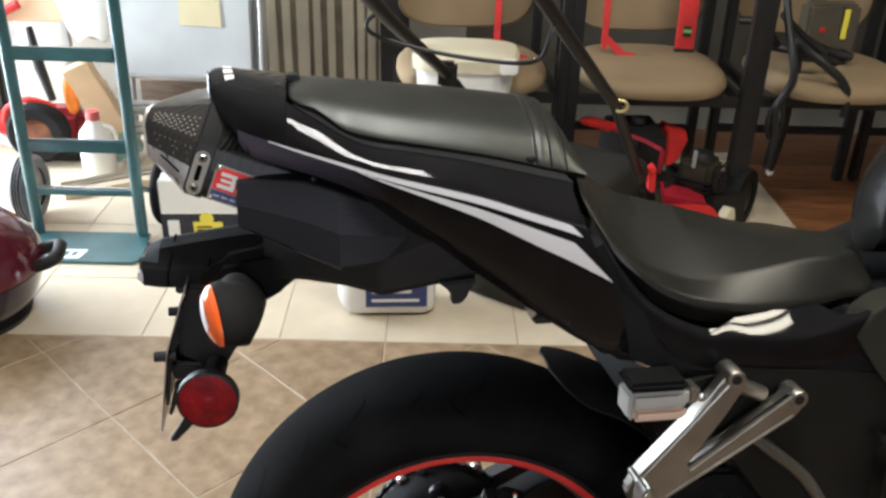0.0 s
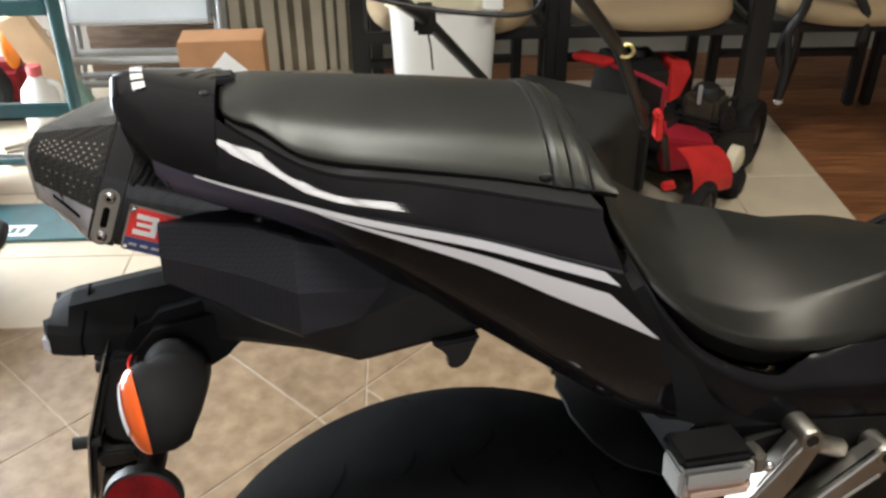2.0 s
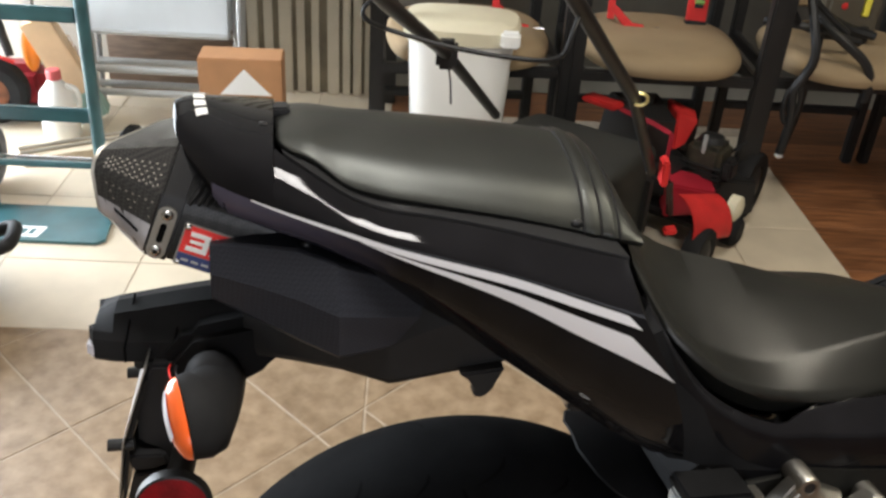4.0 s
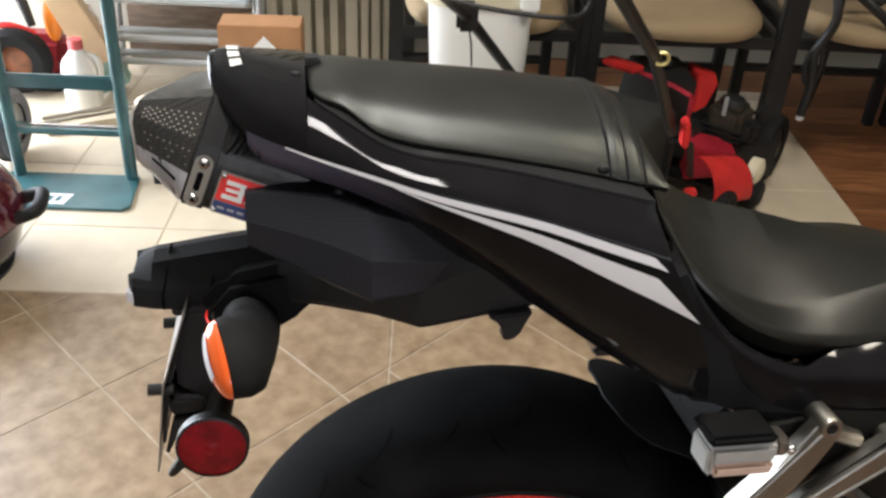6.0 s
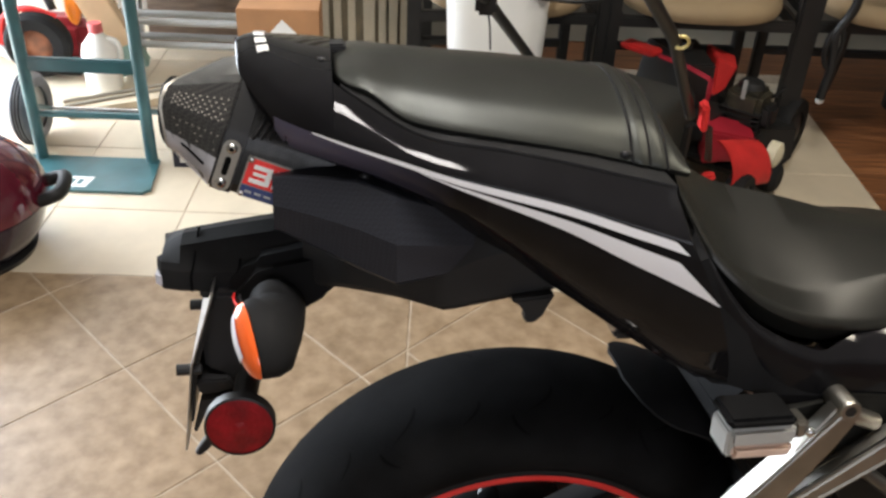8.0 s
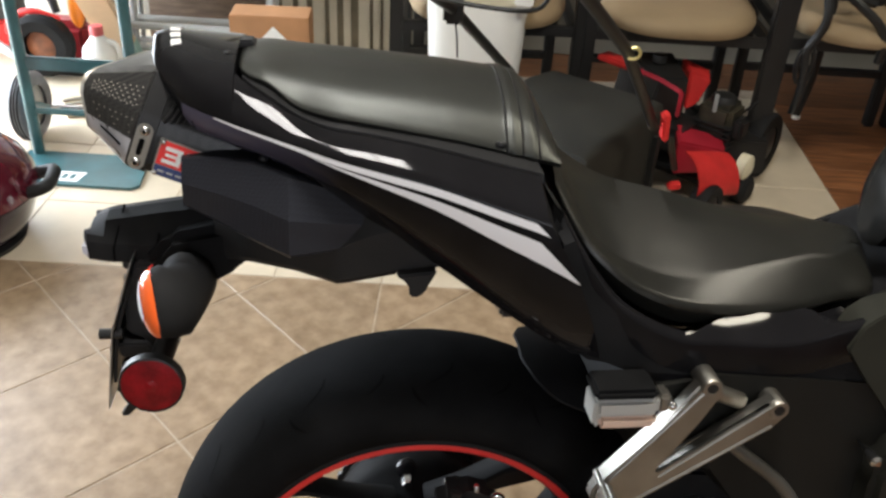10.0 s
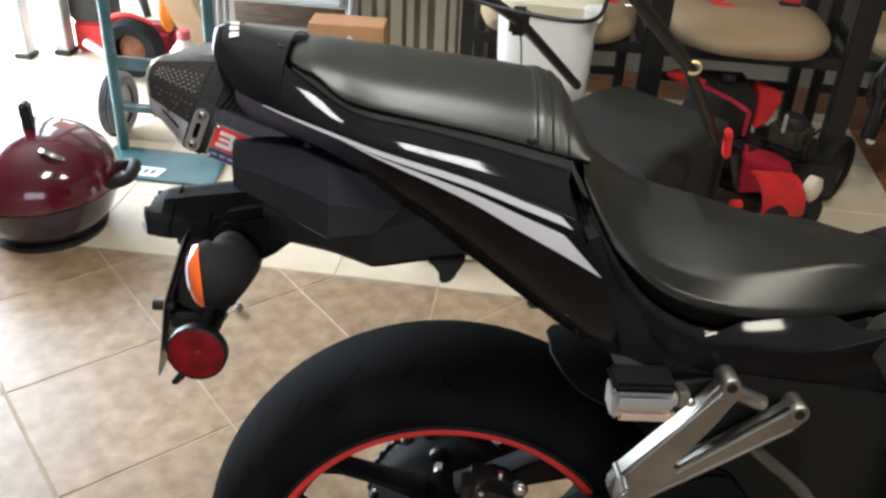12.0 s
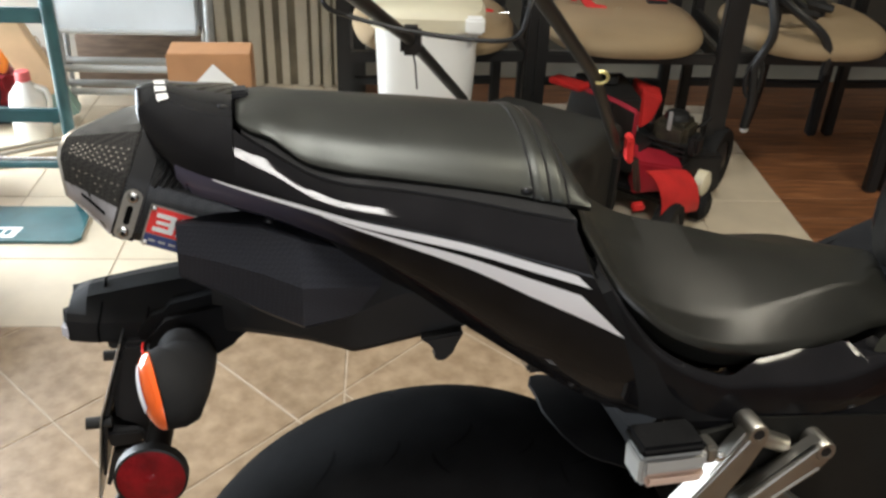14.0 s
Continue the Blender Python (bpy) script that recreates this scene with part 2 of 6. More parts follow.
def tube(points, r, sides=10, bm=None, smooth=0):
    """A round bar along points; smooth: steps put between two points on a soft curve."""
    pts = [Vector(p) for p in points]
    if smooth:
        fine = []
        for i in range(len(pts) - 1):
            p0, p1, p2, p3 = pts[max(i - 1, 0)], pts[i], pts[i + 1], pts[min(i + 2, len(pts) - 1)]
            for k in range(smooth):
                t = k / smooth
                fine.append(0.5 * (2 * p1 + (p2 - p0) * t + (2 * p0 - 5 * p1 + 4 * p2 - p3) * t * t + (3 * p1 - p0 - 3 * p2 + p3) * t ** 3))
        pts = fine + [pts[-1]]
    rings = []
    side = None
    for i, p in enumerate(pts):
        d = (pts[min(i + 1, len(pts) - 1)] - pts[max(i - 1, 0)]).normalized()
        if side is None:
            side = d.orthogonal().normalized()
        side = (side - d * side.dot(d)).normalized()
        up = d.cross(side)
        rr = r(i / (len(pts) - 1)) if callable(r) else r
        rings.append([p + rr * (math.cos(a) * side + math.sin(a) * up) for a in (2 * math.pi * k / sides for k in range(sides))])
    return loft(rings, bm=bm)


def lathe(profile, steps=64, axis="z", centre=(0, 0, 0), bm=None, closed=False, span=2 * math.pi, start=0.0):
    """Spin pairs (radius, height) round an axis through centre."""
    bm = bm or bmesh.new()
    c = Vector(centre)
    full = abs(span - 2 * math.pi) < 1e-6
    rows = []
    for k in range(steps if full else steps + 1):
        a = start + span * k / steps
        row = []
        for r, h in profile:
            u, v = r * math.cos(a), r * math.sin(a)
            row.append(bm.verts.new(c + Vector((u, v, h) if axis == "z" else (u, h, v) if axis == "y" else (h, u, v))))
        rows.append(row)
    m = len(profile)
    for k in range(steps):
        a, b = rows[k], rows[(k + 1) % len(rows)]
        for i in range(m if closed else m - 1):
            j = (i + 1) % m
            bm.faces.new((a[i], a[j], b[j], b[i]))
    bmesh.ops.remove_doubles(bm, verts=bm.verts[:], dist=1e-6)
    return bm


def ellipsoid(centre, radii, turn=None, seg=24, rings=14, bm=None):
    bm = bm or bmesh.new()
    bmesh.ops.create_uvsphere(bm, u_segments=seg, v_segments=rings, radius=1, matrix=Matrix.LocRotScale(centre, turn, radii))
    return bm


def keyed(*keys):
    """A soft line through a few (x, value) keys."""
    xs, vs = [k[0] for k in keys], [k[1] for k in keys]
    slopes = []
    for i in range(len(xs)):
        a, b = max(i - 1, 0), min(i + 1, len(xs) - 1)
        slopes.append((vs[b] - vs[a]) / (xs[b] - xs[a]))

    def at(x):
        if x <= xs[0]:
            return vs[0]
        if x >= xs[-1]:
            return vs[-1]
        i = max(k for k in range(len(xs) - 1) if xs[k] <= x)
        h = xs[i + 1] - xs[i]
        t = (x - xs[i]) / h
        return ((2 * t ** 3 - 3 * t * t + 1) * vs[i] + (t ** 3 - 2 * t * t + t) * h * slopes[i] + (3 * t * t - 2 * t ** 3) * vs[i + 1] + (t ** 3 - t * t) * h * slopes[i + 1])

    return at


def lined(*keys):
    """Straight lines through a few (x, value) keys."""
    def at(x):
        for (x0, v0), (x1, v1) in zip(keys, keys[1:]):
            if x <= x1:
                return v0 + (v1 - v0) * max(0.0, (x - x0) / (x1 - x0))
        return keys[-1][1]

    return at


def text(name, body, size, m, material, parent=None, extrude=0.0004):
    cu = bpy.data.curves.new(name, "FONT")
    cu.body, cu.size, cu.extrude = body, size, extrude
    cu.materials.append(material)
    ob = new(name, cu)
    if parent:
        ob.parent = parent
        ob.matrix_basis = m
    else:
        ob.matrix_world = m
    return ob


# ---- the room ----
def wall(name, lo, hi, label):
    return solo(name, box(lo, hi), WALL, label, "wall", smooth=False, kind="structure")


floor = thing("floor", "tiled floor, beige diagonal tiles, cream border and dark planks", "floor", kind="structure")
part("floor_bed", box((-2.6, -2.5, -0.06), (4.2, 3.6, -0.0018)), GROUT, floor, smooth=False)
wall("wall_back", (-1.62, 3.48, 0), (0.12, 3.6, 2.6), "plain off-white plastered back wall")
# shade behind the chairs is put into this stretch's darker colour
solo("wall_back_right", box((0.12, 3.48, 0), (4.2, 3.6, 2.6)), WALLDARK, "back wall behind the chairs, its shade put into a darker olive tone", "wall", smooth=False, kind="structure")
wall("wall_right", (4.2, -2.5, 0), (4.32, 3.6, 2.6), "plain off-white plastered side wall")
for nm, lo, hi in (("wall_front_low", (-2.6, -2.62, 0), (4.2, -2.5, 1.05)), ("wall_front_high", (-2.6, -2.62, 2.25), (4.2, -2.5, 2.6)),
                   ("wall_front_left", (-2.6, -2.62, 1.05), (-0.6, -2.5, 2.25)), ("wall_front_right", (1.8, -2.62, 1.05), (4.2, -2.5, 2.25))):
    wall(nm, lo, hi, "plain off-white plastered wall round the added window")
# unseen window, added as the opening for the light behind the viewer
win = thing("window_1", "wide white-framed window, unseen, added behind the viewer", "window", kind="structure")
for nm, lo, hi in (("window_frame", (-0.6, -2.6, 1.05), (1.8, -2.54, 1.1)), ("window_frame", (-0.6, -2.6, 2.2), (1.8, -2.54, 2.25)),
                   ("window_frame", (-0.6, -2.6, 1.1), (-0.55, -2.54, 2.2)), ("window_frame", (1.75, -2.6, 1.1), (1.8, -2.54, 2.2)), ("mullion", (0.57, -2.6, 1.1), (0.63, -2.54, 2.2))):
    part(nm, box(lo, hi), TRIM, win, smooth=False)
wall("wall_left", (-2.72, -2.62, 0), (-2.6, 1.95, 2.6), "plain plastered wall beside the open doorway")
wall("wall_left_lintel", (-2.72, 1.95, 2.0), (-2.6, 3.6, 2.6), "plain lintel over the side doorway")
wall("wall_back_lintel", (-2.6, 3.48, 2.0), (-1.62, 3.6, 2.6), "plain lintel over the back doorway")
solo("ceiling", box((-2.72, -2.62, 2.6), (4.32, 4.4, 2.7)), CEIL, "plain white ceiling", "ceiling", smooth=False, kind="structure")
solo("ground", box((-60, -60, -0.2), (60, 60, -0.065)), CONCRETE, "pale concrete ground outside", "ground", smooth=False, kind="structure")
# a white baseboard, with the shade on it put into its duller colour
solo("baseboard", rbox((-0.1, 3.46, 0.0), (4.2, 3.479, 0.11), 0.004), mat("shaded_trim", (0.24, 0.23, 0.19), 0.5, vary=0.08), "white baseboard along the back wall, its shade put into the colour", "baseboard", kind="structure")
fixture = thing("ceiling_light", "white two-panel fluorescent ceiling light above the motorcycle", "ceiling light")
part("light_housing", rbox((-0.11, 0.45, 2.545), (0.21, 1.11, 2.6), 0.006), TRIM, fixture)
for nm, lo, hi in (("light_frame", (-0.11, 0.45, 2.515), (-0.09, 1.11, 2.545)), ("light_frame", (0.19, 0.45, 2.515), (0.21, 1.11, 2.545)), ("light_divider", (0.048, 0.47, 2.515), (0.052, 1.09, 2.545)),
                   ("light_frame", (-0.09, 0.45, 2.515), (0.19, 0.47, 2.545)), ("light_frame", (-0.09, 1.09, 2.515), (0.19, 1.11, 2.545))):
    part(nm, box(lo, hi), TRIM, fixture, smooth=False)
tubes = thing("tube_light", "short white two-tube fluorescent ceiling light", "ceiling light")
part("light_housing", rbox((1.1, 0.86, 2.55), (1.8, 1.24, 2.6), 0.006), TRIM, tubes)
for lo, hi in (((1.1, 0.86, 2.518), (1.145, 1.24, 2.55)), ((1.755, 0.86, 2.518), (1.8, 1.24, 2.55)), ((1.145, 1.035, 2.53), (1.755, 1.065, 2.55))):
    part("end_cap", box(lo, hi), TRIM, tubes, smooth=False)

# ---- the motorcycle ----
BIKE = pose(0.0415, 0.8272, -0.0201, -8.5, 0, 7.98)
HUB = 0.302
bike = thing("motorcycle", "glossy black sport motorcycle with white side stripes, leaning on the tiles", "motorcycle", BIKE)

# tail fairing: a soft shell given by a few lines along its length
TOP = keyed((-0.264, 0.9695), (-0.257, 0.9722), (-0.247, 0.9735), (-0.215, 0.969), (-0.17, 0.963))
RIDGE_W = keyed((-0.183, 0.071), (-0.171, 0.081), (-0.153, 0.0915), (-0.131, 0.1015), (-0.094, 0.111), (-0.0565, 0.117), (0.0, 0.1275), (0.08, 0.146), (0.17, 0.154))
RIDGE_Z = keyed((-0.183, 0.949), (-0.171, 0.941), (-0.153, 0.9312), (-0.131, 0.9186), (-0.117, 0.912), (-0.094, 0.9055), (-0.0565, 0.9008), (-0.008, 0.8932), (0.041, 0.8843), (0.08, 0.877), (0.12, 0.868), (0.17, 0.852))
CREASE_W = keyed((-0.264, 0.012), (-0.2625, 0.028), (-0.258, 0.041), (-0.25, 0.053), (-0.242, 0.063), (-0.232, 0.0745), (-0.205, 0.0935), (-0.18, 0.1065), (-0.15, 0.1175), (-0.13, 0.124), (-0.094, 0.1355), (-0.05, 0.146), (0.0, 0.157), (0.1, 0.1825), (0.17, 0.189))
CREASE_Z = keyed((-0.264, 0.963), (-0.2625, 0.954), (-0.258, 0.944), (-0.25, 0.935), (-0.242, 0.9275), (-0.232, 0.922), (-0.18, 0.909), (-0.13, 0.8965), (-0.085, 0.885), (0.0, 0.867), (0.05, 0.853), (0.1, 0.838), (0.17, 0.81))
LOW_W = keyed((-0.264, 0.008), (-0.25, 0.047), (-0.238, 0.064), (-0.232, 0.071), (-0.2225, 0.066), (-0.19, 0.07), (-0.155, 0.08), (-0.13, 0.088), (-0.066, 0.112), (0.0, 0.125), (0.1, 0.145), (0.17, 0.15))
LOW_Z = keyed((-0.264, 0.959), (-0.25, 0.929), (-0.238, 0.917), (-0.2325, 0.91), (-0.2285, 0.903), (-0.2225, 0.893), (-0.19, 0.8785), (-0.155, 0.868), (-0.13, 0.857), (-0.066, 0.8225), (0.01, 0.772), (0.06, 0.738), (0.127, 0.695), (0.17, 0.68))
# where the side panel ends, by height
FRONT_X = keyed((0.68, 0.178), (0.726, 0.161), (0.7836, 0.135), (0.8267, 0.1075), (0.845, 0.0975), (0.9, 0.094))
CROWN_N = keyed((-0.264, 1.3), (-0.25, 1.6), (-0.225, 1.95), (-0.2, 2.1), (-0.18, 2.1))
SIDE_N = keyed((-0.183, 2.0), (-0.172, 1.85), (-0.158, 1.6), (-0.142, 1.42), (-0.12, 1.45), (-0.09, 1.62), (-0.05, 1.6), (0.0, 1.5), (0.17, 1.5))
CROWN = [radians(a) for a in (0, 11, 22, 32, 39, 44.4, 50, 58, 64, 70, 76, 82, 87, 90)]


def tail_half(x):
    """Half a section of the tail at x, from the top to the underside, as (y, z) on the right."""
    t, rw, rz, cw, cz, lw, lz = TOP(x), RIDGE_W(x), RIDGE_Z(x), CREASE_W(x), CREASE_Z(x), LOW_W(x), LOW_Z(x)
    n = CROWN_N(x) if x < -0.1815 else SIDE_N(x)
    if x < -0.1815:
        out = [(cw * math.sin(a) ** (2 / n), cz + (t - cz) * max(0.0, math.cos(a)) ** (2 / n)) for a in CROWN]
        out[-1] = (cw, cz)
    else:
        f = rz - 0.02
        out = [(0, f), (rw * 0.5, f), (rw * 0.86, f), (rw - 0.005, f + 0.01), (rw - 0.002, rz - 0.0012), (rw, rz)]
        k0 = rw / cw
        a0 = math.asin(k0 ** (n / 2))
        h = (rz - cz) / (1 - k0 ** n) ** (1 / n)
        for u in (0.12, 0.25, 0.39, 0.53, 0.67, 0.8, 0.92, 1.0):
            a = a0 + (math.pi / 2 - a0) * u
            out.append((cw * math.sin(a) ** (2 / n), cz + h * max(0.0, math.cos(a)) ** (2 / n)) if u < 1 else (cw, cz))
    for k in (0.06, 0.2, 0.35, 0.5, 0.65, 0.8, 0.92):
        out.append((cw + (lw - cw) * k ** 2.4 + 0.02 * (cz - lz) * math.sin(math.pi * k), cz + (lz - cz) * k))
    out += [(lw, lz), (lw * 0.8, lz + 0.006), (0, lz + 0.012)]
    return out


def tail_side(x, drop):
    """A point on the tail's right side, drop metres below the crease, a hair proud."""
    cw, cz, lw, lz = CREASE_W(x), CREASE_Z(x), LOW_W(x), LOW_Z(x)
    k = drop / max(cz - lz, 0.01)
    return Vector((x, -(cw + (lw - cw) * k ** 2.4 + 0.02 * (cz - lz) * math.sin(math.pi * k)) - 0.0012, cz - drop))


rings = []
tail_x = [-0.264, -0.2635, -0.2625, -0.26, -0.257, -0.253, -0.249, -0.244, -0.238, -0.232, -0.2285, -0.2225, -0.215, -0.206, -0.197, -0.189, -0.1835, -0.182, -0.1812]
tail_x += [-0.176 + 0.286 * i / 40 for i in range(41)]
for x in tail_x:
    blend = max(0.0, (x + 0.02) / 0.13)
    half = []
    for k, (y, z) in enumerate(tail_half(x)):
        xa = x + blend * (FRONT_X(z) - 0.11)
        half.append((xa, *tail_half(xa)[k]))
    rings.append([(xa, -y, z) for xa, y, z in half] + [(xa, y, z) for xa, y, z in half[-2:0:-1]])
part("tail_fairing", loft(rings), GLOSS, bike, "glossy black tail fairing", sharp=30)


def stripe(name, x0, x1, top, low, skew=0.0):
    rows = []
    for i in range(41):
        u = i / 40
        a, b = x0 + (x1 - x0) * u, x0 + (x1 + skew - x0) * u
        ra = [tail_side(a + (b - a) * k, top(a) + (low(b) - top(a)) * k) for k in (0, 0.25, 0.5, 0.75, 1)]
        rows.append(ra)
    part(name, loft(rows, caps=False, closed=False), WHITE, bike, "white side stripe decal")


stripe("stripe", -0.2, 0.088, keyed((-0.2, 0.0), (0.09, 0.001)), keyed((-0.2, 0.0015), (-0.1, 0.005), (0.0, 0.008), (0.09, 0.009)), 0.012)
stripe("stripe", -0.115, 0.092, keyed((-0.115, 0.0045), (0.0, 0.0125), (0.09, 0.0175)), keyed((-0.115, 0.005), (-0.06, 0.0125), (0.0, 0.022), (0.06, 0.033), (0.13, 0.044)), 0.04)
rows = []
for i in range(31):
    x = -0.231 + 0.17 * i / 30
    deep = keyed((-0.231, 0.03), (-0.2, 0.027), (-0.15, 0.026), (-0.1, 0.028), (-0.03, 0.036))(x)
    full = CREASE_Z(x) - LOW_Z(x)
    rows.append([tail_side(x, min(deep, full * 0.96) * k + 0.0005) + Vector((0, 0.0006, 0)) for k in (0, 0.25, 0.5, 0.75, 1)])
part("fade_decal", loft(rows, caps=False, closed=False), FADE, bike, "grey-lilac fading tail graphic")
# maker's name on the tail: plain white bars
def crown_at(x, y):
    """Height of the tail's crown at x and y, a hair proud."""
    k = min(0.98, abs(y) / CREASE_W(x))
    n = CROWN_N(x)
    return CREASE_Z(x) + (TOP(x) - CREASE_Z(x)) * (1 - k ** n) ** (1 / n) + 0.0014


for i in range(5):
    y0 = -0.034 + i * 0.0125
    rows = []
    for yy in (y0, y0 + 0.0044, y0 + 0.0088):
        x0 = -0.2485 + 1.6 * yy * yy + 0.1 * max(0.0, -yy)
        rows.append([(xx, yy, crown_at(xx, yy)) for xx in (x0, x0 + 0.0045, x0 + 0.0095)])
    part("emblem_bar", loft(rows, caps=False, closed=False), LETTER, bike, "small white emblem bar")

# pillion seat
PAD_TOP = keyed((-0.18, 0.957), (-0.172, 0.9605), (-0.15, 0.9615), (-0.116, 0.9585), (-0.065, 0.9535), (-0.012, 0.9485), (0.053, 0.9405), (0.1, 0.9335), (0.122, 0.928))
PAD_W = keyed((-0.18, 0.048), (-0.1775, 0.06), (-0.168, 0.069), (-0.152, 0.0765), (-0.1256, 0.0885), (-0.09, 0.099), (-0.065, 0.102), (0.017, 0.107), (0.0665, 0.109), (0.122, 0.112))
PAD_LOW = keyed((-0.18, 0.951), (-0.17, 0.946), (-0.152, 0.941), (-0.1256, 0.923), (-0.1, 0.9165), (-0.065, 0.911), (0.017, 0.897), (0.0665, 0.886), (0.122, 0.874))


def pad_ring(x, grow=0.0):
    u = (x + 0.17) / 0.292
    nose = 1.0 if u < 0.8 else max(0.3, (1 - min(1.0, (u - 0.8) / 0.2) ** 3.2) ** 0.55)
    w, b, t = PAD_W(x) + grow, PAD_LOW(x), PAD_TOP(x) + grow
    t = b + (t - b) * nose
    half = [(w - 0.014, b - 0.009), (w - 0.004, b - 0.006), (w, b - 0.001)]
    for a, c in ((0.985, 0.05), (0.95, 0.14), (0.91, 0.25), (0.87, 0.345), (0.825, 0.435), (0.77, 0.525), (0.7, 0.61), (0.6, 0.71), (0.47, 0.82), (0.3, 0.92), (0.14, 0.98), (0, 1.0)):
        half.append((w * a, b + (t - b) * c))
    return half


rings = []
for i in range(73):
    x = -0.18 + 0.302 * (i / 72) ** 1.15
    ridge = 0.003 * (math.exp(-((x - 0.0775) / 0.005) ** 2) + math.exp(-((x - 0.0935) / 0.005) ** 2))
    half = pad_ring(x, ridge)
    rings.append([(x, -y, z) for y, z in half] + [(x, y, z) for y, z in half[-2::-1]])
part("pillion_seat", loft(rings), VINYL, bike, "black vinyl pillion seat with piped front band", sharp=60)
for xx in (0.07, 0.0855, 0.1015):
    half = pad_ring(xx, 0.0002)
    part("seat_piping", tube([(xx, -y, z) for y, z in half] + [(xx, y, z) for y, z in half[-2::-1]], 0.0015, 6), SATIN, bike)
for s in (-1, 1):
    rings = []
    for i in range(33):
        x = -0.175 + 0.274 * i / 32
        w, b, rw, rz = PAD_W(x), PAD_LOW(x), RIDGE_W(x), RIDGE_Z(x)
        rings.append([(x, s * y, z) for y, z in ((w - 0.03, b + 0.002), (w - 0.009, b + 0.001), (w - 0.006, b - 0.004), (rw - 0.007, rz + 0.001), (rw - 0.006, rz - 0.008), (rw - 0.03, rz - 0.008))])
    part("seat_base", loft(rings), MATTE, bike, "dark base under the seat pad")
part("seat_button", ellipsoid((0.064, -0.1065, 0.89), (0.006, 0.003, 0.004), seg=12, rings=8), SATIN, bike)
part("seat_hook", ellipsoid((-0.19, -0.045, 0.9605), (0.004, 0.003, 0.002), seg=10, rings=6), SATIN, bike)
part("seat_latch", rbox((-0.184, -0.012, 0.958), (-0.168, 0.012, 0.9655), 0.002), MATTE, bike)

# rider seat
rings = []
S_TOP = keyed((0.112, 0.884), (0.135, 0.861), (0.164, 0.839), (0.198, 0.821), (0.267, 0.803), (0.338, 0.783), (0.41, 0.767), (0.482, 0.76), (0.505, 0.752), (0.512, 0.742))
C_Y = keyed((0.12, 0.058), (0.136, 0.08), (0.154, 0.09), (0.185, 0.099), (0.22, 0.105), (0.262, 0.106), (0.31, 0.096), (0.365, 0.082), (0.415, 0.069), (0.45, 0.06), (0.49, 0.025), (0.512, 0.012))
C_Z = keyed((0.12, 0.872), (0.136, 0.842), (0.154, 0.808), (0.185, 0.776), (0.22, 0.7585), (0.262, 0.748), (0.31, 0.7495), (0.365, 0.7525), (0.415, 0.7545), (0.45, 0.75), (0.49, 0.745), (0.512, 0.735))
W_Y = keyed((0.12, 0.09), (0.147, 0.12), (0.173, 0.132), (0.203, 0.134), (0.246, 0.134), (0.304, 0.129), (0.372, 0.114), (0.415, 0.1), (0.444, 0.088), (0.48, 0.078), (0.5, 0.062), (0.512, 0.035))
W_Z = keyed((0.12, 0.855), (0.147, 0.806), (0.173, 0.78), (0.203, 0.757), (0.246, 0.7385), (0.304, 0.727), (0.372, 0.721), (0.444, 0.719), (0.512, 0.716))
S_LOW = keyed((0.12, 0.845), (0.16, 0.77), (0.2, 0.732), (0.257, 0.705), (0.348, 0.697), (0.42, 0.697), (0.512, 0.7))
for i in range(57):
    x = 0.122 + 0.39 * i / 56
    t, cy, cz, wy, wz, b = S_TOP(x), C_Y(x), C_Z(x), W_Y(x), W_Z(x), S_LOW(x)
    half = [(0, t), (cy * 0.4, t - 0.37 * (t - cz)), (cy * 0.7, t - 0.68 * (t - cz)), (cy * 0.88, t - 0.875 * (t - cz)), (cy - 0.003, t - 0.965 * (t - cz)), (cy, cz)]
    half += [(cy + (wy - cy) * k, cz + (wz - cz) * k + 0.0006 * math.sin(math.pi * k)) for k in (0.12, 0.35, 0.65, 0.92)]
    half += [(wy, wz), (wy + 0.003, wz - 0.004), (wy + 0.0035, wz - 0.009), (wy - 0.002, (wz + b) / 2), (wy - 0.012, b), (wy * 0.5, b + 0.004)]
    rings.append([(x, -y, z) for y, z in half] + [(x, y, z) for y, z in half[::-1][:-1]])
part("rider_seat", loft(rings), SEATGRIP, bike, "black vinyl rider seat with rounded side flaps", sharp=50)

# under-tail cover with fine weave, and the tray below it
rings = []
for x in (-0.236, -0.234, -0.2, -0.165, -0.134, -0.1, -0.06, -0.02):
    w = lined((-0.236, 0.085), (-0.134, 0.132), (-0.02, 0.102))(x)
    zt = keyed((-0.234, 0.868), (-0.16, 0.872), (-0.06, 0.832), (-0.02, 0.81))(x)
    zb = keyed((-0.234, 0.822), (-0.18, 0.802), (-0.137, 0.786), (-0.08, 0.79), (-0.02, 0.8))(x)
    half = [(0, zt), (w * 0.86, zt), (w * 0.9, zt - 0.02 * (zt - zb)), (w, zb + 0.5 * (zt - zb)), (w, zb + 0.05 * (zt - zb)), (w * 0.97, zb), (0, zb)]
    rings.append([(x, -y, z) for y, z in half] + [(x, y, z) for y, z in half[-2:0:-1]])
part("tail_cover", loft(rings), CARBONFINE, bike, "matte black weave under-tail cover", sharp=14)
rings = []
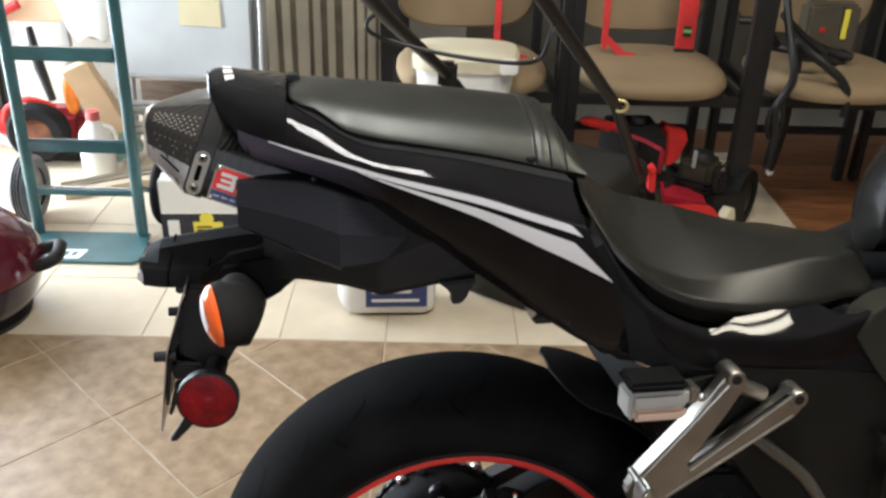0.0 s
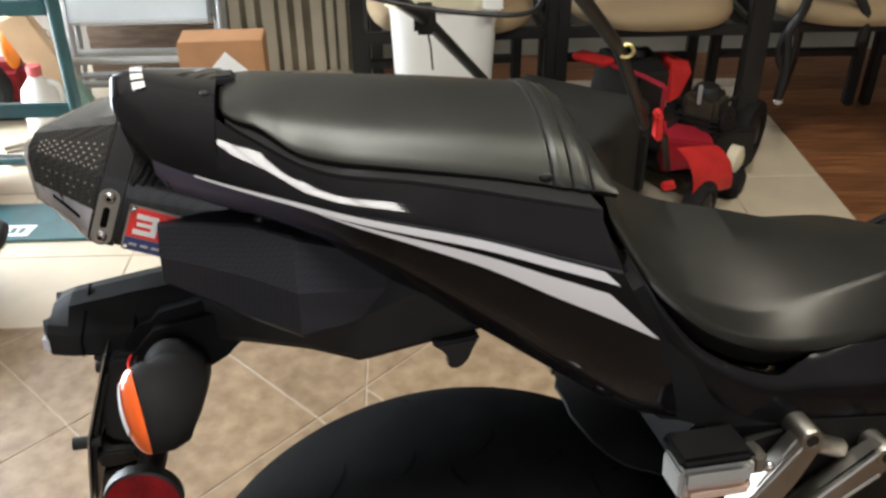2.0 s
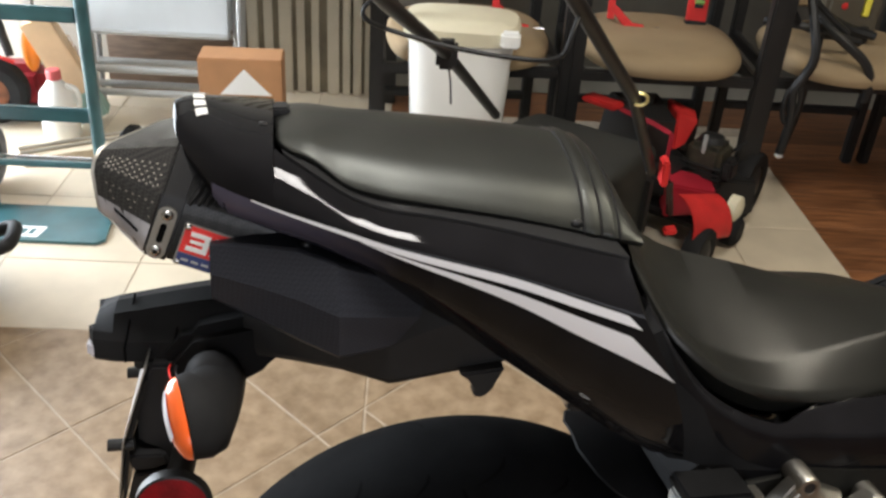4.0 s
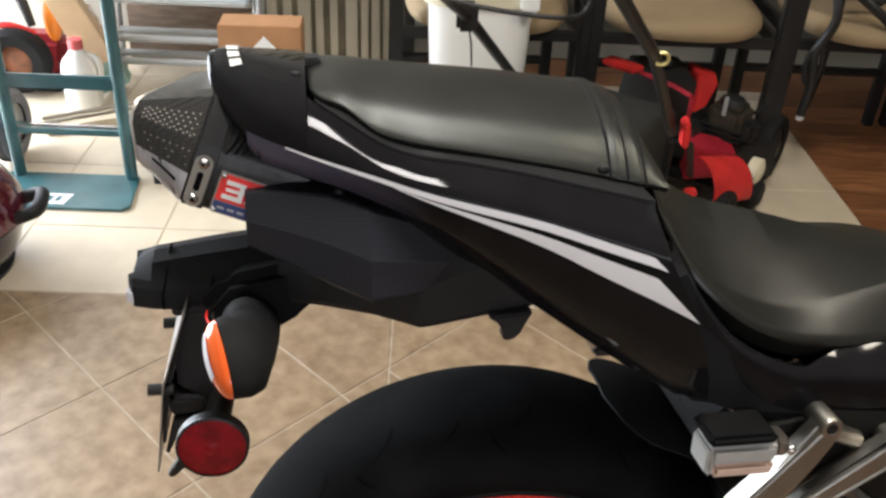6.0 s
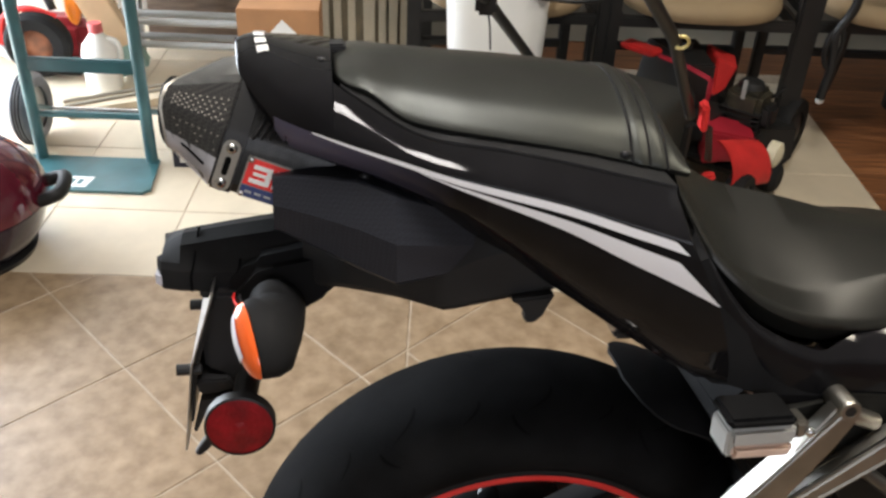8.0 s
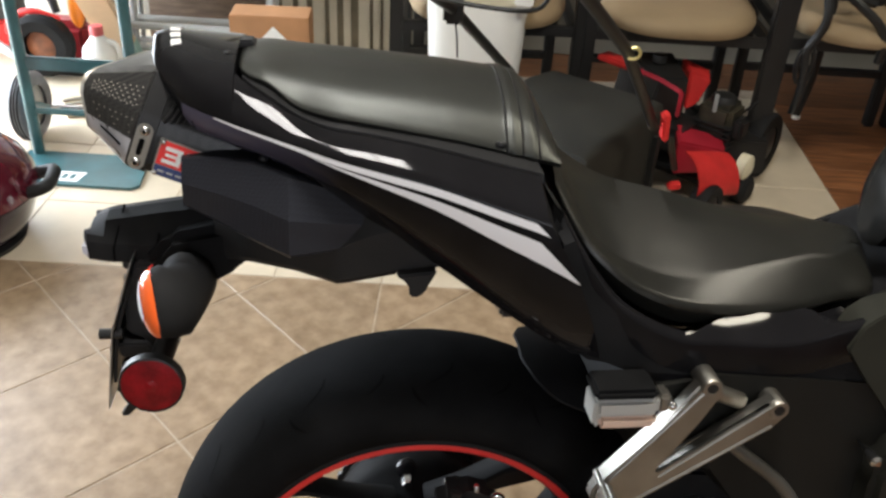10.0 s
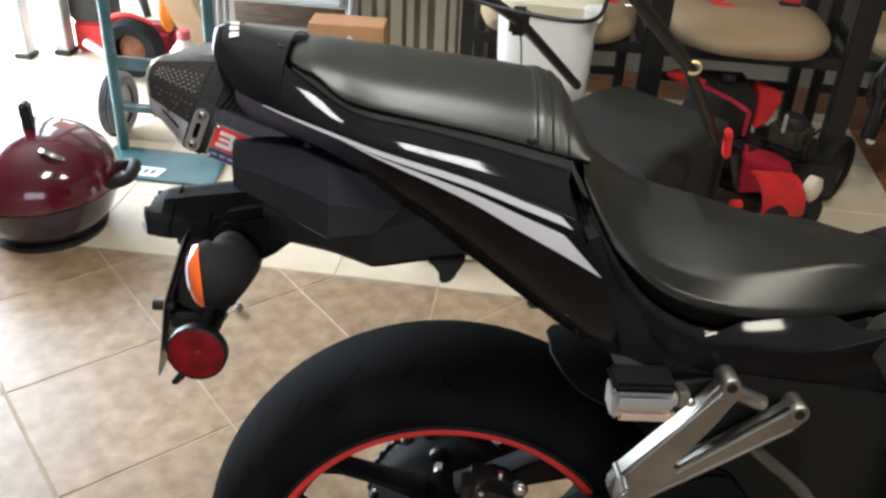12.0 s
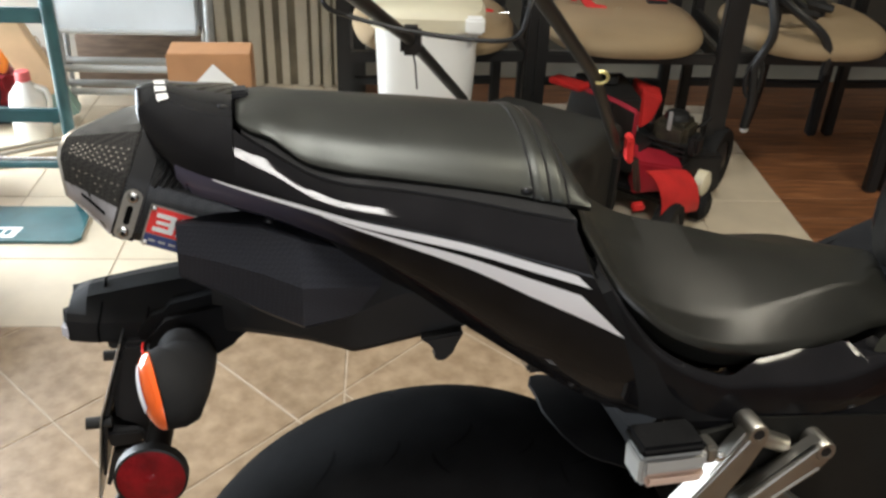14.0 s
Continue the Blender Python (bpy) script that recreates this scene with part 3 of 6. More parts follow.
for i in range(25):
    u = i / 24
    x = -0.214 + 0.226 * u
    w = lined((-0.214, 0.05), (-0.174, 0.088), (-0.09, 0.12), (0.012, 0.126))(x)
    zt = keyed((-0.214, 0.81), (-0.13, 0.79), (-0.04, 0.83), (0.012, 0.8))(x)
    zb = lined((-0.214, 0.75), (-0.174, 0.7615), (-0.13, 0.7585), (-0.09, 0.7505), (0.014, 0.772))(x)
    half = [(0, zt), (w * 0.9, zt), (w, zt - 0.3 * (zt - zb)), (w * 0.99, zb + 0.006), (w * 0.95, zb), (0, zb)]
    rings.append([(x, -y, z) for y, z in half] + [(x, y, z) for y, z in half[-2:0:-1]])
part("tail_tray", loft(rings), MATTE, bike, "matte black plastic under-tail tray", sharp=20)
for s in (-1, 1):
    part("luggage_hook", slab([(-0.035, 0.768), (0.005, 0.772), (-0.006, 0.752), (-0.012, 0.744), (-0.022, 0.745), (-0.02, 0.757)], s * 0.118, s * 0.134, 0.002), MATTE, bike)
part("cable_clip", rbox((0.074, -0.104, 0.703), (0.098, -0.085, 0.714), 0.003), BLACKMETAL, bike)
part("clip_tab", slab([(0.066, 0.722), (0.074, 0.72), (0.081, 0.713), (0.075, 0.708), (0.07, 0.712)], -0.1, -0.094, 0.001), STEEL, bike, "small bright clip tab")
part("screw", ellipsoid((-0.158, -0.092, 0.872), (0.005, 0.004, 0.004), seg=10, rings=6), SATIN, bike)

# exhaust silencer under the tail, rising to the rear
CAN_AT, CAN_AX, CAN_UP = Vector((-0.2926, 0, 0.8531)), Vector((0.9304, 0, -0.3665)), Vector((0.3665, 0, 0.9304))


def can(s, y, e):
    """A point by its way along the silencer, across it and up it."""
    return CAN_AT + CAN_AX * s + CAN_UP * e + Vector((0, y, 0))


CAN_BODY = [(-0.05, 0.0), (-0.061, 0.005), (-0.066, 0.014), (-0.066, 0.056), (-0.0635, 0.063), (-0.045, 0.095), (-0.037, 0.1), (0.037, 0.1), (0.045, 0.095), (0.0635, 0.063), (0.066, 0.056), (0.066, 0.014), (0.061, 0.005), (0.05, 0.0)]
CAN_RIM = [(-0.03, 0.014), (-0.042, 0.017), (-0.049, 0.024), (-0.052, 0.054), (-0.05, 0.062), (-0.044, 0.0705), (-0.036, 0.075), (0.018, 0.093), (0.026, 0.091), (0.045, 0.066), (0.048, 0.058), (0.048, 0.03), (0.044, 0.022), (0.03, 0.014)]


def swell(ring, d):
    return [(y * (1 + d / 0.066), 0.05 + (e - 0.05) * (1 + d / 0.05)) for y, e in ring]


def rim_s(y, e):
    return min(-0.008, -0.041 - 0.37 * (e - 0.018) + 0.72 * (y + 0.05))


def cap_point(k, f, out=0.0):
    """A point of the end cap's skin: k along the section's corners, f from its front edge to its rim."""
    i, r = int(k), k - int(k)
    a, b = [(p[0] + (q[0] - p[0]) * r, p[1] + (q[1] - p[1]) * r) for p, q in ((CAN_BODY[i], CAN_BODY[i + 1]), (CAN_RIM[i], CAN_RIM[i + 1]))]
    y, e, s = a[0] + (b[0] - a[0]) * f, a[1] + (b[1] - a[1]) * f, rim_s(*b) * f
    edge = Vector((0, CAN_BODY[i + 1][0] - CAN_BODY[i][0], 0)) + CAN_UP * (CAN_BODY[i + 1][1] - CAN_BODY[i][1])
    n = CAN_AX.cross(edge).normalized()
    if n.dot(Vector((0, y, 0)) + CAN_UP * (e - 0.05)) < 0:
        n = -n
    return can(s, y, e) + n * out


part("silencer_body", loft([[can(s, y, e) for y, e in CAN_BODY] for s in (0.0, 0.02, 0.14, 0.26)]), CARBON, bike, "carbon silencer body", sharp=20)
rings = []
for f in (0.0, 0.03, 0.35, 0.7, 0.97, 1.0):
    d = 0.0012 if 0 < f < 1 else 0.0
    rings.append([can(rim_s(*q) * f, *[a + (b - a) * f for a, b in zip(p, q)]) for p, q in zip(swell(CAN_BODY, d), swell(CAN_RIM, d))])
rings.append([can(rim_s(*q) + 0.003, *q) for q in swell(CAN_RIM, -0.006)])
rings.append([can(rim_s(*q) + 0.03, *q) for q in swell(CAN_RIM, -0.012)])
cap = part("silencer_cap", loft(rings), CAPCARBON, bike, "carbon end cap", sharp=25)
part("silencer_rim", loft([[can(rim_s(*q) + d, *q) for q in swell(CAN_RIM, g)] for d, g in ((0.004, 0.0016), (-0.0008, 0.0016), (-0.0012, -0.001), (0.002, -0.002))], caps=False), ARMALU, cap, "bright rim of the outlet")
part("silencer_strap", loft([[can(s, y, e) for y, e in swell(CAN_BODY, d)] for s, d in ((0.0005, 0.0), (0.001, 0.0016), (0.0185, 0.0016), (0.019, 0.0))], caps=False), BLACKMETAL, bike, sharp=20)
for k in range(4):
    part("strap_fold", tube([can(0.022 + 0.0065 * k, -0.0665, 0.058 + 0.002 * k), can(0.026 + 0.006 * k, -0.062, 0.0685 + 0.003 * k), can(0.029 + 0.007 * k, -0.052, 0.086)], 0.0022, 6), SATIN, bike)


def can_plate(name, d0, d1, e0, e1, out, material, label="", parent=None, r=0.0015):
    front = [can(d, -out, e) for d, e in ((d0, e0), (d1, e0), (d1, e1), (d0, e1))]
    return part(name, loft([front, [p + Vector((0, 0.004, 0)) for p in front]]), material, parent or bike, label, bevel=r)


plate_bm = bmesh.new()
outline = [(0.009 + 0.0078 * math.cos(a), (0.0445 if math.sin(a) > 0 else 0.0125) + 0.0078 * math.sin(a)) for a in (2 * math.pi * (k + 0.5) / 20 for k in range(20))]
strap = part("strap_plate", loft([[can(s, -0.0692, e) for s, e in outline], [can(s, -0.066, e) for s, e in outline]], bm=plate_bm), ALU, bike, "bright strap bracket with a slot", bevel=0.0006)
slot = [(0.009 + 0.0027 * math.cos(a), (0.0345 if math.sin(a) > 0 else 0.0225) + 0.0027 * math.sin(a)) for a in (2 * math.pi * (k + 0.5) / 14 for k in range(14))]
part("strap_slot", loft([[can(s, -0.0696, e) for s, e in slot], [can(s, -0.068, e) for s, e in slot]]), GROOVE, strap)
for e in (0.045, 0.0125):
    part("strap_bolt", ellipsoid(can(0.009, -0.0695, e), (0.005, 0.0035, 0.005), seg=12, rings=8), STEEL, strap)
    part("bolt_socket", ellipsoid(can(0.009, -0.0727, e), (0.002, 0.0008, 0.002), seg=8, rings=6), GROOVE, strap)
badge = can_plate("badge_plate", 0.0245, 0.105, 0.0055, 0.0435, 0.0672, ALU, "silver riveted badge plate", r=0.0006)
can_plate("badge_red", 0.026, 0.104, 0.0175, 0.042, 0.0676, REDTAPE, "red badge field", badge, r=0.0)
can_plate("badge_blue", 0.026, 0.104, 0.0068, 0.0168, 0.0676, BLUELAB, "dark blue badge strip", badge, r=0.0)
for d0, d1, e0, e1 in ((0.0, 0.0125, 0.0335, 0.0375), (0.001, 0.0125, 0.0275, 0.0305), (-0.001, 0.0125, 0.0205, 0.0245), (0.012, 0.0165, 0.0205, 0.0375),
                       (0.0205, 0.0275, 0.034, 0.0375), (0.02, 0.027, 0.0285, 0.0315), (0.019, 0.033, 0.0205, 0.024), (0.0305, 0.035, 0.0205, 0.0355)):
    can_plate("badge_mark", 0.0315 + d0, 0.0315 + d1, e0, e1, 0.0681, LETTER, "", badge, r=0.0)
for i in range(7):
    can_plate("badge_line", 0.03 + i * 0.0085, 0.036 + i * 0.0085, 0.0105, 0.0125, 0.0681, GREYMETAL, "", badge, r=0.0)
for d, e in ((0.0277, 0.0405), (0.0277, 0.0085)):
    part("rivet", ellipsoid(can(d, -0.068, e), (0.0028, 0.002, 0.0028), seg=8, rings=6), STEEL, badge)
# glints of the weave on the cap's shoulder, put in as bright metal specks
bm = bmesh.new()
for i in range(8):
    for k in range(9):
        at = 2.55 + 0.16 * k if k < 3 else 3.9 + 0.13 * (k - 3)
        f = 0.1 + 0.1 * i + (0.05 if k % 2 else 0)
        c, along, across = cap_point(at, f, 0.0014), cap_point(at, f + 0.03, 0.0014), cap_point(at + 0.02, f, 0.0014)
        p, q = (along - c).normalized() * 0.0011, (across - c).normalized() * 0.0009
        bm.faces.new([bm.verts.new(c + v) for v in (p, q, -p, -q)])
part("weave_glint", bm, ARMALU, cap, "glints of the weave, put in as fine metal specks", smooth=False)
rows = [[cap_point(k, f, 0.0018) for k in (0.05, 0.5, 1.0, 1.5, 2.0, 2.2, 2.42)] for f in (0.02, 0.2, 0.4, 0.6, 0.8, 0.98)]
flank = part("cap_flank", loft(rows, caps=False, closed=False), PALECAP, cap, "pale metal flank of the end cap, the floor's reflection in its colour", sharp=60)
for k0, k1, f0, f1 in ((2.27, 2.12, 0.68, 0.2), (1.95, 1.9, 0.6, 0.18)):
    part("cap_slot", loft([[cap_point(k0 + (k1 - k0) * u + e, f0 + (f1 - f0) * u, 0.0024) for e in (0, 0.075 if k0 > 2.0 else 0.04)] for u in (0, 0.5, 1)], caps=False, closed=False), GROOVE, cap)

# tail lamp housing
rings = []
for x, w, zt, zb in ((-0.349, 0.03, 0.766, 0.746), (-0.345, 0.037, 0.776, 0.744), (-0.328, 0.04, 0.785, 0.742), (-0.275, 0.042, 0.793, 0.7395), (-0.235, 0.044, 0.798, 0.747), (-0.18, 0.045, 0.80, 0.76)):
    half = [(0, zt), (w * 0.5, zt - 0.004), (w * 0.88, zb + 0.0275), (w * 0.985, zb + 0.0215), (w, zb + 0.0185), (w, zb + 0.003), (w * 0.93, zb), (0, zb)]
    rings.append([(x, -y, z) for y, z in half] + [(x, y, z) for y, z in half[-2:0:-1]])
lamp_box = part("tail_lamp", loft(rings), RUBBER, bike, "black tail lamp housing", sharp=18)
part("lamp_lens", rbox((-0.351, -0.037, 0.7465), (-0.337, 0.037, 0.762), 0.003), CLEAR, lamp_box, "clear lamp lens")
for x in (-0.318, -0.276):
    part("lamp_seam", tube([(x, -0.0425, 0.744), (x, -0.0425, 0.758), (x + 0.003, -0.037, 0.769), (x + 0.006, 0.0, 0.7905)], 0.0012, 6), GROOVE, lamp_box)
part("lamp_clip", rbox((-0.312, -0.04, 0.734), (-0.285, -0.03, 0.744), 0.002), BLACKMETAL, lamp_box)
# turn signal: a thick elbow that ends in a long lens facing the rear
LENS_AT = Vector((-0.2565, -0.154, 0.7545))
LENS_U = Vector((0.24, -0.81, -0.55)).normalized()
LENS_N = Vector((-0.95, -0.25, -0.05))
LENS_N = (LENS_N - LENS_U * LENS_N.dot(LENS_U)).normalized()
LENS_V = LENS_N.cross(LENS_U)
LENS_V = LENS_V if LENS_V.z > 0 else -LENS_V


def lens_point(a, b, grow=0.0):
    """A point of the lens: a along it, b across it, both from -1 to 1 within a round outline."""
    bulge = math.sqrt(max(0.0, 1 - a * a - b * b))
    return LENS_AT + LENS_U * a * (0.0355 + grow) + LENS_V * b * (0.0215 + grow) + LENS_N * (bulge * 0.014 + grow)


def lens_rings(grow=0.0):
    return [[lens_point(r * math.cos(t), r * math.sin(t), grow) for t in (2 * math.pi * k / 32 for k in range(32))] for r in (1.0, 0.97, 0.9, 0.78, 0.6, 0.4, 0.2, 0.05)]


path = [(LENS_AT - LENS_N * 0.001, 0.0355, 0.0215), (LENS_AT - LENS_N * 0.012, 0.0362, 0.023), (Vector((-0.241, -0.136, 0.7465)), 0.0335, 0.0255), (Vector((-0.2405, -0.112, 0.7415)), 0.0305, 0.0265),
        (Vector((-0.2395, -0.085, 0.737)), 0.0285, 0.0265), (Vector((-0.2385, -0.06, 0.734)), 0.0275, 0.026), (Vector((-0.243, -0.04, 0.729)), 0.024, 0.023)]
rings = []
for i, (c, ru, rv) in enumerate(path):
    k = min(1.0, max(0.0, (i - 0.5) / 3.0))
    turn_u = (LENS_U * (1 - k) + Vector((0.15, -0.2, -0.97)) * k).normalized()
    turn_n = (LENS_N * (1 - k) + Vector((-0.25, -0.95, 0.1)) * k).normalized()
    turn_u = (turn_u - turn_n * turn_u.dot(turn_n)).normalized()
    turn_v = turn_n.cross(turn_u)
    rings.append([c + turn_u * ru * math.cos(t) + turn_v * rv * math.sin(t) for t in (2 * math.pi * q / 32 for q in range(32))])
rings.append([path[-1][0].lerp(p, 0.3) + Vector((0, 0.01, 0)) for p in rings[-1]])
sig = part("signal_housing", loft(rings), RUBBER, bike, "black rounded turn signal housing", sharp=60)
part("signal_boss", ellipsoid((-0.243, -0.088, 0.751), (0.0205, 0.028, 0.0205), seg=20, rings=12), RUBBER, sig)
part("signal_lens", loft(lens_rings()), AMBER, sig, "orange turn signal lens")
# reflection of the doorway on the lens, laid on as a white strip
rows = []
for i in range(13):
    a = -0.6 + 1.1 * i / 12
    wide = math.sqrt(1 - a * a)
    rows.append([lens_point(a, wide * (-0.02 + 0.15 * k) - 0.08 * a, 0.0008) for k in range(5)])
part("lens_glint", loft(rows, caps=False, closed=False), CLEAR, sig, "doorway's reflection on the lens, put in as a white strip")
part("hanger_neck", slab([(-0.29, 0.746), (-0.262, 0.778), (-0.2, 0.79), (-0.15, 0.782), (-0.17, 0.757), (-0.198, 0.7385), (-0.222, 0.725), (-0.25, 0.71), (-0.28, 0.72)], -0.058, 0.058, 0.01), TYRE, bike, "black neck of the plate hanger")
for dx in (0.0, 0.0055):
    part("signal_wire", tube([(-0.279 + dx, -0.05, 0.744), (-0.277 + dx, -0.075, 0.751), (-0.271 + dx, -0.1, 0.757), (-0.262 + dx, -0.121, 0.768)], 0.0011, 6, smooth=3), REDTAPE if dx == 0 else BLACKMETAL, sig)
# plate hanger, bent bare plate, reflector
part("plate_hanger", slab([(-0.298, 0.746), (-0.225, 0.746), (-0.224, 0.712), (-0.238, 0.70), (-0.262, 0.655), (-0.272, 0.634), (-0.292, 0.634), (-0.288, 0.664), (-0.312, 0.664), (-0.312, 0.696), (-0.302, 0.722)], -0.055, 0.055, 0.004), MATTE, bike, "black plastic plate hanger")
part("hanger_bracket", slab([(-0.3215, 0.659), (-0.29, 0.6585), (-0.286, 0.648), (-0.30, 0.643), (-0.3185, 0.6426)], -0.064, 0.064, 0.002), MATTE, bike)
part("hanger_brace", slab([(-0.3185, 0.637), (-0.292, 0.640), (-0.282, 0.634), (-0.284, 0.612), (-0.296, 0.622), (-0.313, 0.628), (-0.326, 0.596), (-0.329, 0.598)], -0.062, -0.05, 0.002), BLACKMETAL, bike)
PLATE_TURN = Matrix.Translation((-0.318, -0.072, 0)) @ pose(0, 0, 0, 0, 0, 1) @ Matrix.Translation((0.318, 0.072, 0))
part("bare_plate", slab([(-0.2965, 0.7565), (-0.295, 0.756), (-0.3215, 0.678), (-0.3347, 0.585), (-0.3362, 0.5852), (-0.323, 0.6784)], -0.072, 0.088), PLATE, bike, "bare bent metal plate", smooth=False).matrix_basis = PLATE_TURN
part("plate_frame", slab([(-0.300, 0.735), (-0.297, 0.735), (-0.3185, 0.672), (-0.327, 0.61), (-0.330, 0.61), (-0.3215, 0.673)], -0.062, 0.078, 0.001), BLACKMETAL, bike).matrix_basis = PLATE_TURN
for yy, xx, zz in ((-0.062, -0.326, 0.671), (0.066, -0.326, 0.671)):
    part("plate_bolt", lathe([(0, -0.011), (0.0058, -0.011), (0.0058, 0.012), (0, 0.012)], 10, "x", (xx, yy, zz)), BLACKMETAL, bike).matrix_basis = PLATE_TURN
part("hanger_arm", slab([(-0.285, 0.64), (-0.262, 0.645), (-0.29, 0.6), (-0.305, 0.572), (-0.329, 0.548), (-0.336, 0.5505), (-0.318, 0.577), (-0.302, 0.612)], -0.036, -0.024, 0.002), BLACKMETAL, bike)
refl = part("reflector", lathe([(0, -0.008), (0.02, -0.0075), (0.0295, -0.006), (0.0305, 0.0)], 40, "y", (-0.2765, -0.1165, 0.6452)), REDLENS, bike, "round red reflector")
part("reflector_core", lathe([(0, -0.0092), (0.004, -0.009), (0.007, -0.0078)], 6, "y", (-0.2765, -0.1165, 0.6452)), REDLENS, refl)
part("reflector_ring", lathe([(0.0295, -0.0068), (0.0318, -0.006), (0.0322, 0.004), (0.02, 0.012), (0.0, 0.014)], 40, "y", (-0.2765, -0.1165, 0.6452)), BLACKMETAL, refl)
part("reflector_post", tube([(-0.2765, -0.105, 0.6452), (-0.272, -0.05, 0.655)], 0.012, 12), BLACKMETAL, refl)

# rear wheel
wheel = thing("rear_wheel", "", "")
wheel.parent = bike
wheel.location = (0, 0, HUB)
for key in ("label", "category"):
    if key in wheel:
        del wheel[key]
prof = []
for k in range(29):
    a = radians(-90 + 180 * k / 28)
    prof.append((0.256 + 0.053 * math.cos(a) ** 0.85, 0.090 * math.sin(a)))
prof = [(0.224, -0.068), (0.236, -0.083), (0.25, -0.089)] + prof + [(0.25, 0.089), (0.236, 0.083), (0.224, 0.068)]
bm = lathe(prof, 120, "y")
back = BIKE.inverted()
for v in bm.verts:
    w = BIKE @ (v.co + Vector((0, 0, HUB)))
    if w.z < 0.001:
        v.co = back @ Vector((w.x, w.y, 0.001)) - Vector((0, 0, HUB))
tyre = part("tyre", bm, TYRE, wheel, "wide black rubber rear tyre with sparse grooves")


def tread(th, a):
    """A point on the tyre: th round the wheel, a across the tread, in degrees."""
    r = 0.256 + 0.053 * math.cos(radians(a)) ** 0.85
    return Vector((r * math.cos(radians(th)), 0.0905 * math.sin(radians(a)), r * math.sin(radians(th))))


for n in range(13):
    for s in (-1, 1):
        base_th = n * 360 / 13 + (14 if s > 0 else 0)
        for d, a0, a1, lean in ((0, 20, 44, 6), (9, 46, 66, -3), (15, 30, 48, 4)):
            bm = bmesh.new()
            rows = []
            for k in range(9):
                u = k / 8
                a = s * (a0 + (a1 - a0) * u)
                th = base_th + d + lean * u * u
                wd = 0.42 * math.sin(math.pi * (0.08 + 0.84 * u)) ** 0.7
                rows.append([tread(th - wd, a) * 1.0006, tread(th + wd, a) * 1.0006])
            lowest = min((BIKE @ (p + Vector((0, 0, HUB)))).z for row in rows for p in row)
            if lowest > 0.01:
                part("tread_groove", loft(rows, caps=False, closed=False, bm=bm), GROOVE, tyre)
rim = part("rim", lathe([(0.231, -0.074), (0.231, -0.078), (0.222, -0.079), (0.216, -0.07), (0.206, -0.05), (0.2, 0.0), (0.206, 0.05), (0.216, 0.07), (0.222, 0.079), (0.231, 0.078), (0.231, 0.074)], 96, "y"), MATTE, wheel, "black cast wheel rim")
for s in (-1, 1):
    part("rim_tape", lathe([(0.2152, s * 0.0725), (0.22, s * 0.08), (0.2248, s * 0.0806), (0.227, s * 0.08)], 96, "y"), REDTAPE, rim, "red rim tape")
for n in range(6):
    pair, s = n // 2, (-1, 1)[n % 2]
    a, b = radians(155.5 + 120 * pair + 12 * s), radians(154 + 120 * pair + 44 * s)
    outer, inner = Vector((math.cos(a), 0, math.sin(a))), Vector((math.cos(b), 0, math.sin(b)))
    rr = []
    for u, w, h in ((0, 0.012, 0.024), (0.35, 0.007, 0.018), (0.75, 0.0065, 0.017), (1, 0.013, 0.026)):
        c = inner * 0.086 * (1 - u) + outer * 0.206 * u
        p = Vector((-(outer - inner * 0.3).z, 0, (outer - inner * 0.3).x)).normalized()
        rr.append([c + p * (w * i) + Vector((0, h * j, 0)) for i, j in ((-1, -0.5), (-0.5, -1), (0.5, -1), (1, -0.5), (1, 0.5), (0.5, 1), (-0.5, 1), (-1, 0.5))])
    part("spoke", loft(rr), RUBBER, rim)
part("wheel_hub", lathe([(0, -0.085), (0.03, -0.085), (0.042, -0.07), (0.055, -0.04), (0.07, 0.0), (0.098, 0.045), (0.104, 0.06), (0.1, 0.09), (0, 0.096)], 40, "y"), RUBBER, wheel)
for k in range(5):
    a = 2 * math.pi * k / 5 + 0.4
    part("hub_lug", ellipsoid((0.088 * math.cos(a), 0.052, 0.088 * math.sin(a)), (0.017, 0.02, 0.017), seg=16, rings=10), GLOSS, wheel)
    part("lug_bolt", lathe([(0, 0.02), (0.006, 0.02), (0.008, 0.026), (0.008, 0.04), (0, 0.04)], 6, "y", (0.088 * math.cos(a), 0, 0.088 * math.sin(a))), STEEL, wheel)
sprocket = []
for k in range(42 * 4):
    r = 0.108 if k % 4 in (0, 1) else 0.1055
    a = 2 * math.pi * k / 168
    sprocket.append((r * math.cos(a), r * math.sin(a)))
part("sprocket", slab(sprocket, 0.098, 0.105), BLACKMETAL, wheel, smooth=False)
for bx, bz in ((-0.053, 0.0875), (-0.0265, 0.1045), (0.0515, 0.1)):
    part("carrier_bolt", lathe([(0, 0.085), (0.005, 0.085), (0.0082, 0.089), (0.0082, 0.1), (0, 0.1)], 8, "y", (bx, 0, bz)), STEEL, wheel, "bright carrier bolt")
part("sprocket_carrier", lathe([(0.0, 0.06), (0.07, 0.062), (0.088, 0.075), (0.1, 0.09), (0.102, 0.098), (0.0, 0.098)], 40, "y"), SATIN, wheel, "dark sprocket carrier")
for k in range(6):
    a = 2 * math.pi * k / 6 + 0.75
    part("sprocket_bolt", lathe([(0, -0.012), (0.006, -0.012), (0.008, -0.008), (0.009, 0.004), (0, 0.004)], 10, "y", (0.09 * math.cos(a), 0.092, 0.09 * math.sin(a))), STEEL, wheel)
disc = part("brake_disc", lathe([(0.074, -0.092), (0.112, -0.092), (0.112, -0.097), (0.074, -0.097)], 72, "y", closed=True), STEEL, wheel, "drilled steel brake disc")
